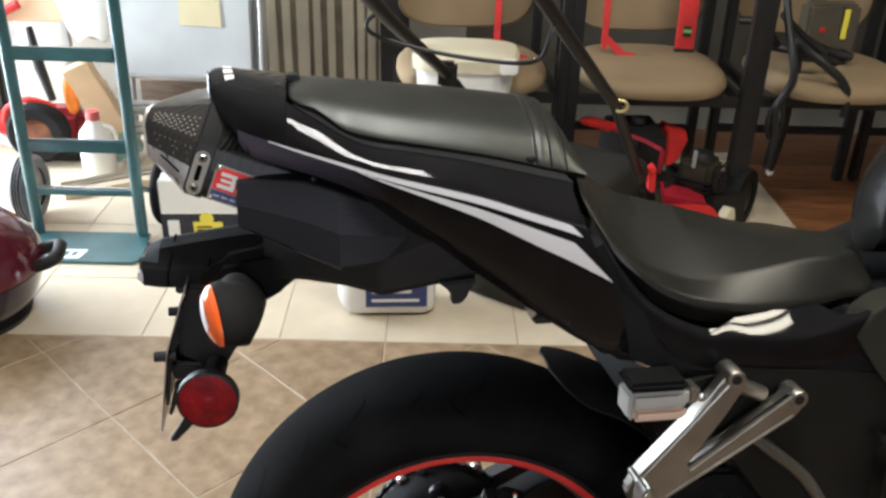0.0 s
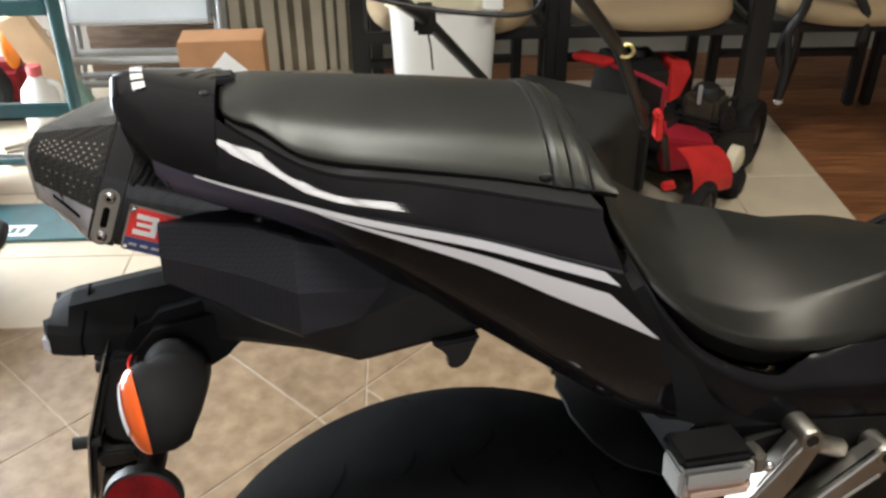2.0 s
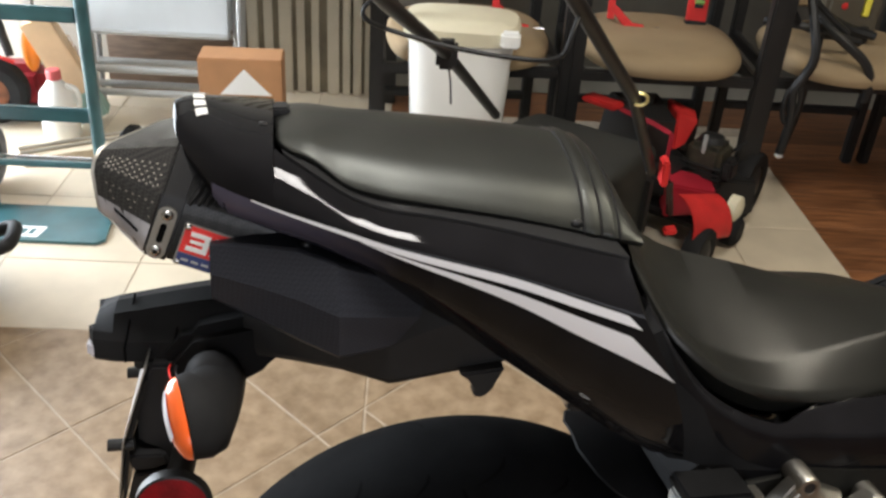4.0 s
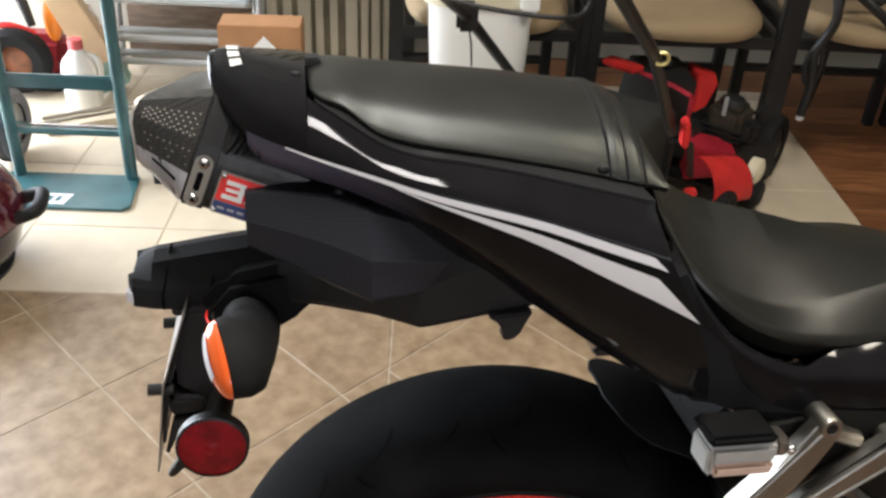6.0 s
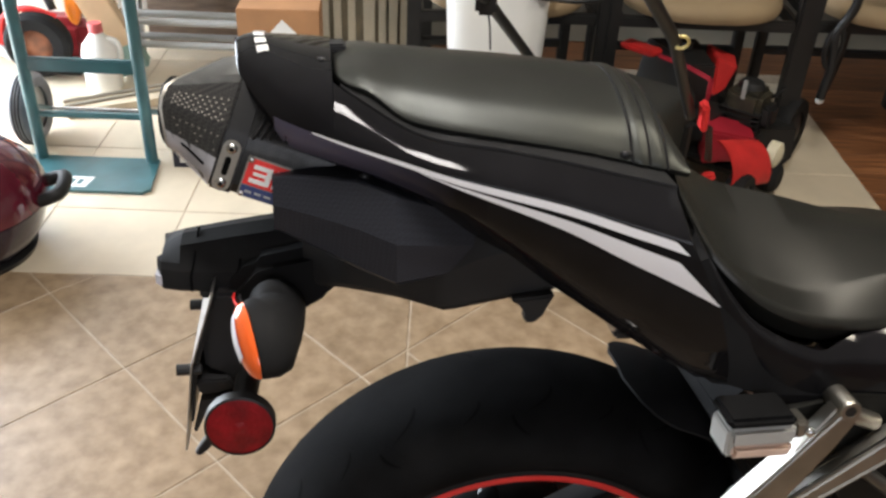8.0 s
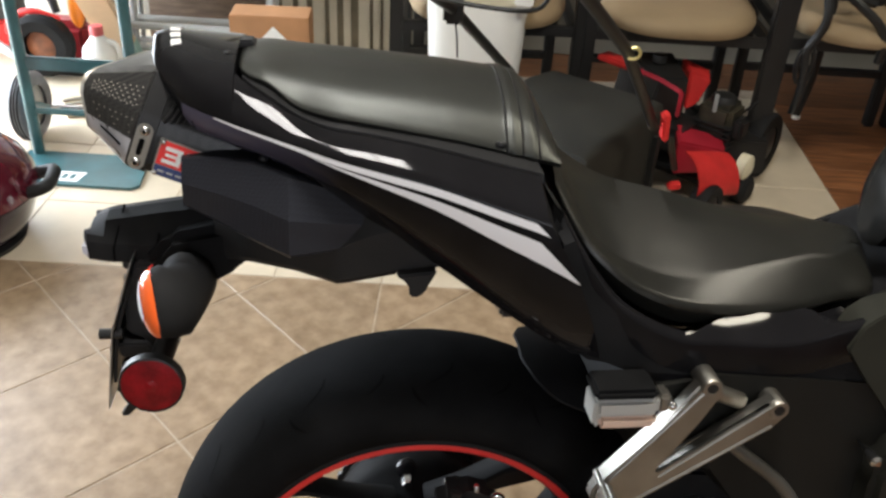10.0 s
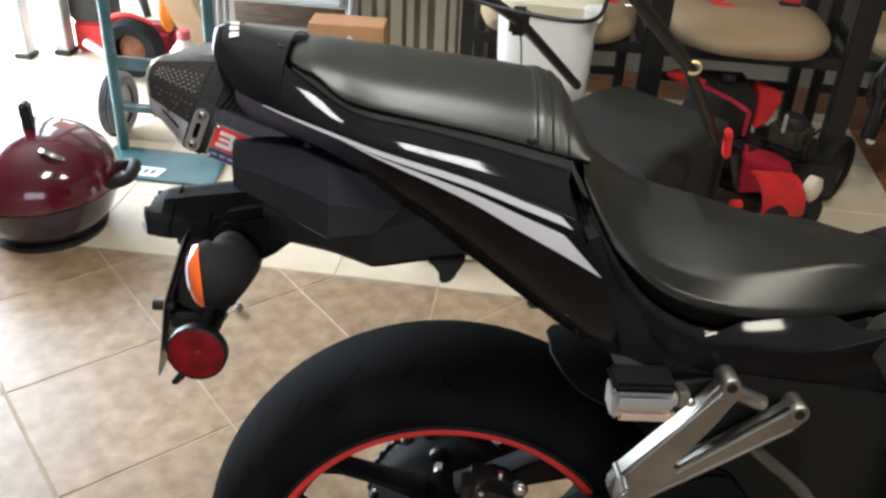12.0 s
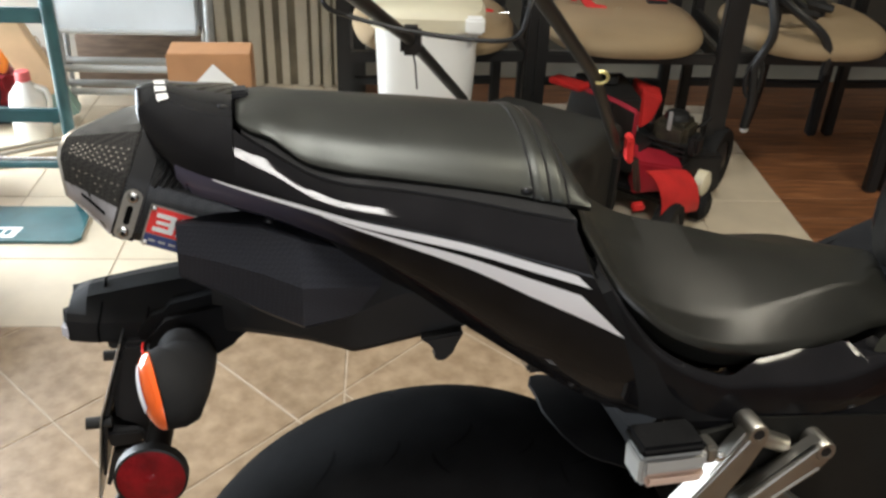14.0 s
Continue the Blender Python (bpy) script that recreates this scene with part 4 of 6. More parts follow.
for k in range(48):
    a = 2 * math.pi * k / 48
    r = (0.083, 0.093, 0.103)[k % 3]
    part("disc_hole", lathe([(0, -0.0972), (0.0032, -0.0972), (0.0032, -0.0968)], 8, "y", (r * math.cos(a), -0.0003, r * math.sin(a))), GROOVE, disc)
part("disc_carrier", lathe([(0.0, -0.09), (0.076, -0.094), (0.078, -0.09)], 40, "y"), BLACKMETAL, wheel)
part("axle_nut", lathe([(0, -0.16), (0.014, -0.16), (0.016, -0.15), (0.016, -0.13), (0, -0.13)], 6, "y"), STEEL, wheel)
# caliper above the disc
cal = part("brake_caliper", slab([(0.016, 0.482), (0.04, 0.49), (0.085, 0.474), (0.094, 0.434), (0.088, 0.395), (0.072, 0.368), (0.024, 0.362), (0.016, 0.41)], -0.122, -0.07, 0.012), SATIN, bike, "black rear brake caliper")
part("piston_cover", lathe([(0, -0.132), (0.014, -0.132), (0.018, -0.126), (0.018, -0.1), (0, -0.1)], 18, "y", (0.07, 0, 0.405)), GLOSS, cal)
part("caliper_pin", tube([(0.098, -0.115, 0.36), (0.1, -0.115, 0.44)], 0.006, 10), GLOSS, cal)
part("bleed_nipple", lathe([(0, 0.468), (0.005, 0.468), (0.005, 0.485), (0.003, 0.49), (0, 0.49)], 10, "z", (0.06, -0.105, 0)), STEEL, cal)
part("hose_banjo", ellipsoid((0.082, -0.118, 0.478), (0.01, 0.008, 0.01), seg=14, rings=8), STEEL, cal)
part("caliper_half", rbox((0.02, -0.118, 0.372), (0.062, -0.085, 0.43), 0.012), SATIN, cal)
part("caliper_bracket", slab([(-0.02, 0.3), (0.02, 0.33), (0.03, 0.43), (0.06, 0.47), (0.085, 0.45), (0.075, 0.36), (0.03, 0.29)], -0.088, -0.078, 0.003), BLACKMETAL, cal)
for x, z, w in ((0.026, 0.42, 0.004), (0.07, 0.372, 0.005), (0.0365, 0.479, 0.0055), (0.05, 0.424, 0.006), (0.036, 0.375, 0.004)):
    part("caliper_bolt", lathe([(0, -0.132), (w * 0.6, -0.132), (w, -0.127), (w, -0.1), (0, -0.1)], 8, "y", (x, 0, z)), STEEL, cal)
part("brake_hose", tube([(0.05, -0.12, 0.455), (0.08, -0.13, 0.43), (0.13, -0.125, 0.43), (0.2, -0.12, 0.47)], 0.005, 8, smooth=4), BLACKMETAL, cal)
part("sensor_pipe", tube([(0.03, -0.12, 0.35), (0.028, -0.124, 0.42), (0.036, -0.115, 0.49)], 0.007, 8, smooth=3), SATIN, cal)
# swingarm
arm = part("swingarm", slab([(-0.03, 0.325), (0.02, 0.345), (0.072, 0.371), (0.186, 0.425), (0.298, 0.465), (0.328, 0.472), (0.352, 0.45), (0.366, 0.41), (0.372, 0.35), (0.34, 0.315), (0.25, 0.335), (0.15, 0.315), (0.02, 0.27), (-0.03, 0.275)], -0.135, -0.1, 0.012), ARMALU, bike, "cast aluminium swingarm")
part("arm_groove", tube([(0.03, -0.134, 0.335), (0.18, -0.1365, 0.405), (0.29, -0.1365, 0.44), (0.33, -0.1355, 0.445)], 0.004, 8), STEEL, arm)
part("swingarm_rear", slab([(-0.03, 0.325), (0.02, 0.345), (0.072, 0.371), (0.186, 0.425), (0.298, 0.465), (0.328, 0.472), (0.352, 0.45), (0.37, 0.36), (0.25, 0.335), (0.02, 0.27), (-0.03, 0.275)], 0.11, 0.135, 0.006), BLACKMETAL, bike)
stick = part("sticker", slab([(0.245, 0.378), (0.338, 0.410), (0.346, 0.375), (0.253, 0.342)], -0.1366, -0.1358), REDTAPE, bike, "red sticker on the swingarm")
part("sticker_end", slab([(0.326, 0.406), (0.338, 0.410), (0.346, 0.375), (0.334, 0.371)], -0.1369, -0.1364), YELLOW, stick)
for k in range(4):
    x, z = 0.254 + 0.0185 * k, 0.3745 + 0.0063 * k
    for dx, dz, w, h in ((0, 0.0, 0.005, 0.024), (0.0, -0.019, 0.0145, 0.006), (0.0095 if k % 2 else 0.004, 0.0, 0.0055, 0.006)):
        part("sticker_mark", slab([(x + dx, z + dz + dx * 0.34), (x + dx + w, z + dz + (dx + w) * 0.34), (x + dx + w + h * 0.2, z + dz + (dx + w) * 0.34 - h), (x + dx + h * 0.2, z + dz + dx * 0.34 - h)], -0.1371, -0.1366), LETTER, stick)
part("chain_guard", slab([(0.11, 0.40), (0.2, 0.46), (0.3, 0.505), (0.36, 0.50), (0.40, 0.44), (0.39, 0.34), (0.36, 0.4), (0.32, 0.46), (0.19, 0.42)], -0.112, -0.06, 0.006), RUBBER, bike, "black guard above the swingarm")
# hugger over the tyre's front
rows = []
for k in range(17):
    th = radians(28 + 41 * k / 16)
    wd = 0.085 if k < 12 else 0.085 * math.sqrt(max(0.03, 1 - ((k - 12) / 4.2) ** 2))
    far = 0.35 - 0.02 * max(0.0, (k - 9) / 7) ** 1.5
    rows.append([Vector(((far - 0.021 * (j / 4) ** 2 * (wd / 0.085) ** 2) * math.cos(th), wd * j / 4, HUB + (far - 0.021 * (j / 4) ** 2 * (wd / 0.085) ** 2) * math.sin(th))) for j in range(-4, 5)])
bm = loft([r + [p - Vector((math.cos(0.8), 0, math.sin(0.8))) * 0.0025 for p in r[::-1]] for r in rows])
part("rear_mudguard", bm, RUBBER, bike, "black rear mudguard over the tyre")
# brake fluid cup
cup = part("fluid_cup", rbox((0.157, -0.196, 0.639), (0.222, -0.155, 0.66), 0.005), FLUID, bike, "milky brake fluid cup with black cap")
part("fluid", rbox((0.161, -0.1957, 0.625), (0.221, -0.156, 0.641), 0.005), FLUIDLOW, cup)
part("cup_end", rbox((0.156, -0.194, 0.627), (0.165, -0.156, 0.657), 0.004), FLUID, cup)
part("cup_cap", rbox((0.155, -0.197, 0.66), (0.219, -0.153, 0.671), 0.004), TYRE, cup, "black cap")
part("cup_clamp", rbox((0.221, -0.19, 0.64), (0.236, -0.165, 0.66), 0.004), ALU, cup)
part("clamp_bolt", ellipsoid((0.235, -0.192, 0.65), (0.005, 0.004, 0.005), seg=10, rings=6), STEEL, cup)
part("wire_sleeve", tube([(0.175, -0.118, 0.671), (0.2, -0.12, 0.657), (0.225, -0.12, 0.642)], 0.0045, 8), FLUIDLOW, bike, "dull pink wire sleeve")
# passenger peg bracket
brk = part("peg_bracket", slab([(0.166, 0.5325), (0.178, 0.551), (0.2336, 0.615), (0.2675, 0.664), (0.275, 0.669), (0.285, 0.6685), (0.2925, 0.658), (0.291, 0.648), (0.2713, 0.6195), (0.2295, 0.563), (0.231, 0.556), (0.2385, 0.5555), (0.3445, 0.641), (0.353, 0.644), (0.3625, 0.6405), (0.3665, 0.631), (0.364, 0.6225), (0.3544, 0.6155), (0.3057, 0.5815), (0.243, 0.54), (0.205, 0.5185), (0.197, 0.5), (0.178, 0.503)], -0.18, -0.16, 0.0045), ALU, bike, "cast aluminium V-shaped peg bracket")
for a, b in (((0.184, 0.55), (0.271, 0.655)), ((0.238, 0.553), (0.345, 0.636)), ((0.212, 0.522), (0.35, 0.613))):
    part("bracket_rib", tube([(a[0], -0.1795, a[1]), ((a[0] + b[0]) / 2, -0.1797, (a[1] + b[1]) / 2), (b[0], -0.1795, b[1])], 0.0022, 6), ALU, brk)
for x0, z0 in ((0.2785, 0.661), (0.3535, 0.632)):
    part("bracket_boss", lathe([(0.0055, -0.1795), (0.006, -0.182), (0.0095, -0.182), (0.011, -0.1795), (0.011, -0.15), (0, -0.15)], 20, "y", (x0, 0, z0)), ALU, brk)
    part("boss_bolt", lathe([(0, -0.1812), (0.0058, -0.1812), (0.0058, -0.178)], 6, "y", (x0, 0, z0)), BLACKMETAL, brk)
part("cross_tube", tube([(0.288, -0.165, 0.648), (0.322, -0.158, 0.63)], 0.009, 12), ALU, bike)
part("brake_pipe", tube([(0.296, -0.156, 0.597), (0.336, -0.159, 0.563), (0.386, -0.16, 0.52), (0.42, -0.16, 0.468), (0.441, -0.158, 0.408)], 0.0075, 10, smooth=4), mat("grey_pipe", (0.16, 0.155, 0.14), 0.35, vary=0.2, metal=0.7), bike, "dull grey pipe behind the bracket")
peg = part("foot_peg", slab([(0.1695, 0.545), (0.177, 0.557), (0.184, 0.556), (0.19, 0.53), (0.1945, 0.49), (0.191, 0.4835), (0.178, 0.483), (0.174, 0.4875), (0.171, 0.518)], -0.214, -0.186, 0.004), ALU, bike, "folded aluminium foot peg")
part("peg_slot", rbox((0.1755, -0.2152, 0.4955), (0.1855, -0.212, 0.511), 0.001), GROOVE, peg)
part("peg_pivot", tube([(0.178, -0.2148, 0.547), (0.178, -0.16, 0.547)], 0.0045, 12), ALU, peg)
part("peg_clip", ellipsoid((0.1885, -0.21, 0.538), (0.003, 0.0045, 0.006), seg=12, rings=8), STEEL, peg)
part("peg_tip", ellipsoid((0.182, -0.211, 0.4845), (0.009, 0.005, 0.0035), seg=12, rings=8), STEEL, peg)
# heel guard with holes
guard = part("heel_guard", slab([(0.332, 0.48), (0.392, 0.45), (0.418, 0.444), (0.44, 0.40), (0.44, 0.34), (0.36, 0.34), (0.345, 0.41)], -0.2, -0.195, 0.0015), ARMALU, bike, "drilled aluminium heel guard")
for x, z in ((0.353, 0.456), (0.353, 0.441), (0.3735, 0.4447), (0.373, 0.4273), (0.394, 0.4343), (0.394, 0.4158), (0.373, 0.4088), (0.415, 0.405), (0.394, 0.395)):
    part("guard_hole", lathe([(0, -0.2008), (0.0045, -0.2008), (0.0045, -0.2)], 12, "y", (x, 0, z)), GROOVE, guard)
# frame covers, side panels, tank
part("side_cover", slab([(0.10, 0.715), (0.116, 0.84), (0.132, 0.81), (0.155, 0.758), (0.185, 0.712), (0.24, 0.682), (0.34, 0.675), (0.5, 0.675), (0.62, 0.745), (0.82, 0.78), (0.82, 0.6), (0.5, 0.6), (0.4, 0.63), (0.3, 0.655), (0.2, 0.665), (0.15, 0.675)], -0.15, 0.15, 0.012), RUBBER, bike, "black side cover")
B_Y = keyed((0.12, 0.13), (0.15, 0.145), (0.2, 0.152), (0.285, 0.154), (0.375, 0.156), (0.5, 0.16))
B_Z = keyed((0.12, 0.834), (0.15, 0.782), (0.19, 0.734), (0.25, 0.702), (0.295, 0.698), (0.335, 0.6948), (0.365, 0.6952), (0.39, 0.7005), (0.43, 0.714), (0.5, 0.738))
rings = []
for i in range(41):
    x = 0.125 + 0.32 * i / 40
    y, z = B_Y(x), B_Z(x)
    flat = min(1.0, max(0.3, (x - 0.245) / 0.07)) * min(1.0, max(0.35, (0.445 - x) / 0.05))
    inner = y - 0.03 * flat
    lift = 0.0205 * flat * min(1.0, max(0.25, (0.425 - x) / 0.035))
    rings.append([(x, -(inner - 0.012), z + lift - 0.012), (x, -(inner - 0.003), z + lift - 0.0012), (x, -inner, z + lift), (x, -(y - 0.003), z + 0.0018), (x, -(y - 0.0005), z - 0.0005), (x, -y, z - 0.004), (x, -(y - 0.002), z - 0.03), (x, -(min(y, 0.15) - 0.004), z - 0.06), (x, -0.1, z - 0.06), (x, -0.1, z - 0.012)])
part("cover_edge", loft(rings), GLOSS, bike, "glossy black cover edge below the seat", sharp=50)
part("frame_spar", slab([(0.2, 0.672), (0.3, 0.66), (0.5, 0.62), (0.82, 0.64), (0.82, 0.34), (0.45, 0.34), (0.42, 0.43), (0.36, 0.5), (0.28, 0.54), (0.24, 0.6)], -0.154, 0.15, 0.02), SPAR, bike, "black frame spar")
part("inner_frame", slab([(0.19, 0.60), (0.26, 0.66), (0.6, 0.62), (0.6, 0.34), (0.3, 0.34), (0.34, 0.46), (0.25, 0.5)], -0.1, 0.1, 0.01), RUBBER, bike, "dark inner frame")
part("side_panel", slab([(0.478, 0.34), (0.476, 0.54), (0.484, 0.57), (0.505, 0.59), (0.56, 0.612), (0.66, 0.645), (0.82, 0.68), (0.82, 0.34)], -0.186, -0.12, 0.01), PANEL, bike, "black side panel")
part("panel_recess", slab([(0.51, 0.34), (0.508, 0.52), (0.52, 0.545), (0.56, 0.57), (0.66, 0.6), (0.82, 0.62), (0.82, 0.34)], -0.19, -0.15, 0.006), PANEL, bike)
for x, z, r in ((0.466, 0.572, 0.0065), (0.566, 0.54, 0.011), (0.444, 0.428, 0.004)):
    part("panel_bolt", lathe([(0, -0.197), (r * 0.5, -0.197), (r, -0.193), (r, -0.186), (0, -0.15)], 14, "y", (x, 0, z)), STEEL, bike)
eng = part("clutch_cover", lathe([(0, -0.225), (0.05, -0.225), (0.068, -0.215), (0.074, -0.19), (0.074, -0.12)], 36, "y", (0.64, 0, 0.42)), BLACKMETAL, bike, "black clutch cover")
for k in range(9):
    a = 2 * math.pi * k / 9
    part("cover_bolt", lathe([(0, -0.222), (0.006, -0.222), (0.007, -0.2)], 8, "y", (0.64 + 0.07 * math.cos(a), 0, 0.42 + 0.07 * math.sin(a))), STEEL, eng)
T_TOP = keyed((0.522, 0.79), (0.526, 0.815), (0.536, 0.838), (0.55, 0.86), (0.566, 0.876), (0.6, 0.899), (0.66, 0.921), (0.75, 0.93), (0.92, 0.915))
T_W = keyed((0.522, 0.03), (0.53, 0.045), (0.56, 0.07), (0.63, 0.11), (0.92, 0.138))
T_SHAPE = 0.95


def tank_top(x, y, proud=0.0012):
    """The tank's upper side at x and y."""
    zt, zb, w = T_TOP(x), 0.735, T_W(x)
    k = min(abs(y) / w, 0.999)
    return Vector((x - proud, y, (zt + zb) / 2 + (zt - zb) / 2 * (1 - k ** (2 / T_SHAPE)) ** (T_SHAPE / 2) + proud))


rings = []
for i in range(37):
    u = i / 36
    x = 0.522 + 0.38 * u ** 1.5
    zt, zb, w = T_TOP(x), 0.735, T_W(x)
    ring = []
    for k in range(40):
        a = 2 * math.pi * k / 40
        c, s = math.cos(a), math.sin(a)
        ring.append((x, -w * math.copysign(abs(c) ** T_SHAPE, c), (zt + zb) / 2 + (zt - zb) / 2 * math.copysign(abs(s) ** T_SHAPE, s)))
    rings.append(ring)
tank = part("fuel_tank", loft(rings), TANKBLACK, bike, "glossy black fuel tank")
part("tank_cover", slab([(0.488, 0.804), (0.51, 0.80), (0.62, 0.765), (0.82, 0.73), (0.82, 0.63), (0.61, 0.622), (0.535, 0.592), (0.505, 0.578), (0.486, 0.612), (0.447, 0.66), (0.425, 0.69), (0.436, 0.716), (0.455, 0.73), (0.482, 0.737)], -0.162, -0.12, 0.0015), OLIVE, bike, "dark olive-black cover beside the tank")
part("tank_stripe", slab([(0.484, 0.804), (0.60, 0.768), (0.72, 0.74), (0.72, 0.70), (0.60, 0.74)], -0.1638, -0.1622), WHITE, tank, "white tank stripe")
for (xa, ya), (xb, yb) in (((0.583, 0.008), (0.622, -0.045)), ((0.5785, -0.003), (0.613, -0.053)), ((0.575, -0.014), (0.602, -0.055)), ((0.5715, -0.0235), (0.589, -0.05))):
    rows = []
    for i in range(9):
        u = i / 8
        wide = 0.0056 * (1 - 0.5 * u * u)
        rows.append([tank_top(xa + (xb - xa) * u + 0.004 * math.sin(math.pi * u) + d, ya + (yb - ya) * u) for d in (0.0, wide / 2, wide)])
    part("wing_mark", loft(rows, caps=False, closed=False), LETTER, tank, "white emblem bar")
for k in range(5):
    rows = []
    for i in range(3):
        u = (k + 0.42 * i) / 5
        x, y = 0.557 + 0.0165 * u * u, 0.015 - 0.075 * u
        rows.append([tank_top(x + d, y + d * 0.25) for d in (0.0, 0.0033, 0.0066)])
    part("letter_bar", loft(rows, caps=False, closed=False), LETTER, tank, "small white bar")

# ---- hand truck and the things by the door ----
truck = thing("hand_truck", "teal enamelled steel hand truck standing on the cream tiles", "hand truck")
for x in (-1.155, -0.852):
    part("upright", tube([(x, 2.39, 0.006), (x + 0.006, 2.392, 0.5), (x + 0.01, 2.395, 1.15)], 0.0165, 14), TEAL, truck)
for z, r in ((0.545, 0.019), (0.283, 0.019), (0.14, 0.008), (0.85, 0.019)):
    part("cross_bar", rbox((-1.145, 2.383, z - r), (-0.86, 2.4, z + r), 0.004), TEAL, truck)
toe = part("toe_plate", slab([(-1.19, 2.215), (-0.83, 2.215), (-0.812, 2.235), (-0.832, 2.40), (-1.185, 2.40), (-1.205, 2.235)], -0.004, 0.004), TEAL, truck, "worn teal toe plate")
toe.matrix_basis = Matrix.Translation((0, 0, 0.005)) @ Matrix(((1, 0, 0, 0), (0, 0, 1, 0), (0, 1, 0, 0), (0, 0, 0, 1)))
lab = part("label", slab([(-1.1, 2.232), (-0.985, 2.232), (-0.975, 2.285), (-1.09, 2.285)], -0.0046, 0.0046), LETTER, toe, "white label on the toe plate")
for k in range(4):
    part("label_bar", slab([(-1.08 + k * 0.022, 2.245), (-1.066 + k * 0.022, 2.245), (-1.063 + k * 0.022, 2.272), (-1.077 + k * 0.022, 2.272)], -0.0052, 0.0052), TEAL, lab)


def cart_wheel(x):
    w = part("wheel", lathe([(0.06, -0.022), (0.088, -0.026), (0.1, -0.016), (0.102, 0.0), (0.1, 0.016), (0.088, 0.026), (0.06, 0.022)], 40, "x", (x, 2.5, 0.103)), mat("grey_rubber", (0.16, 0.165, 0.18), 0.6, vary=0.25, scale=20) if x < -1 else RUBBER, truck, "dusty rubber wheel")
    part("wheel_disc", lathe([(0.0, -0.024), (0.03, -0.024), (0.04, -0.012), (0.062, -0.014), (0.062, 0.014), (0.04, 0.012), (0.0, 0.024)], 32, "x", (x, 2.5, 0.103)), GREYMETAL, w)
    if x < -1:
        part("wheel_cap", lathe([(0.0, -0.052), (0.03, -0.05), (0.06, -0.04), (0.074, -0.026), (0.07, -0.02)], 32, "x", (x, 2.5, 0.103)), REDPAINT, w, "domed red wheel cap")
    for s in (-1, 0, 1):
        part("tread_rib", lathe([(0.101, s * 0.009 - 0.002), (0.1045, s * 0.009), (0.101, s * 0.009 + 0.002)], 40, "x", (x, 2.5, 0.103)), RUBBER, w)


cart_wheel(-1.21)
cart_wheel(-0.80)
part("axle", tube([(-1.23, 2.5, 0.103), (-0.78, 2.5, 0.103)], 0.008, 10), STEEL, truck)
for x in (-1.155, -0.852):
    part("axle_brace", tube([(x, 2.395, 0.16), (x, 2.5, 0.103)], 0.008, 8), TEAL, truck)

grill = thing("kettle_grill", "small burgundy enamelled kettle grill with black handles on the tiles", "grill", pose(-1.15, 1.935, 0, 0, 0, 12) @ Matrix.Scale(1.06, 4))
part("lid", lathe([(0.183, 0.128), (0.187, 0.132), (0.182, 0.165), (0.165, 0.2), (0.13, 0.235), (0.08, 0.257), (0.03, 0.266), (0, 0.267)], 56), BURGUNDY, grill, "shiny burgundy lid")
part("bowl", lathe([(0.0, 0.006), (0.11, 0.008), (0.14, 0.03), (0.165, 0.07), (0.18, 0.11), (0.184, 0.127), (0.176, 0.127)], 56), mat("bowl_enamel", (0.03, 0.02, 0.035), 0.2, vary=0.2, coat=0.6), grill, "dark enamel bowl")
part("foot_ring", lathe([(0.09, 0.0), (0.135, 0.0), (0.14, 0.012), (0.1, 0.02)], 40, closed=True), BLACKMETAL, grill)
part("lid_handle", rbox((-0.011, -0.018, 0.255), (0.011, 0.018, 0.328), 0.006), MATTE, grill, "black lid handle")
for s in (-1, 1):
    part("side_handle", tube([(s * 0.176, -0.045, 0.14), (s * 0.215, -0.04, 0.152), (s * 0.222, 0, 0.155), (s * 0.215, 0.04, 0.152), (s * 0.176, 0.045, 0.14)], 0.0155, 10, smooth=3), MATTE, grill, "black side handle")
vent = part("lid_vent", lathe([(0.0, 0.002), (0.03, 0.002), (0.032, -0.006)], 24), STEEL, grill, "round lid vent")
vent.matrix_basis = pose(0.075, -0.085, 0.238, -28, 25, 0)

carton = thing("printed_carton", "black and white printed carton with a yellow seal on the tiles", "carton", pose(-0.665, 2.47, 0, 0, 0, 3))
part("carton_body", rbox((-0.125, -0.09, 0.0), (0.125, 0.09, 0.19), 0.003), BINWHITE, carton)
part("carton_band", box((-0.1262, -0.0912, 0.001), (0.1262, 0.0912, 0.085)), mat("carton_ink", (0.012, 0.014, 0.03), 0.4), carton, "dark printed band", smooth=False)
part("bar_code", box((-0.108, -0.0922, 0.015), (-0.075, -0.0908, 0.065)), LETTER, carton, smooth=False)
part("yellow_panel", box((-0.035, -0.0922, 0.004), (0.05, -0.0908, 0.06)), YELLOW, carton, smooth=False)
part("yellow_seal", lathe([(0, -0.0932), (0.02, -0.0932), (0.02, -0.091)], 24, "y", (0.005, 0, 0.07)), YELLOW, carton)
for k in range(4):
    part("print_bar", box((-0.025, -0.0934, 0.012 + 0.01 * k), (0.035 - 0.006 * k, -0.0918, 0.016 + 0.01 * k)), GROOVE, carton, smooth=False)

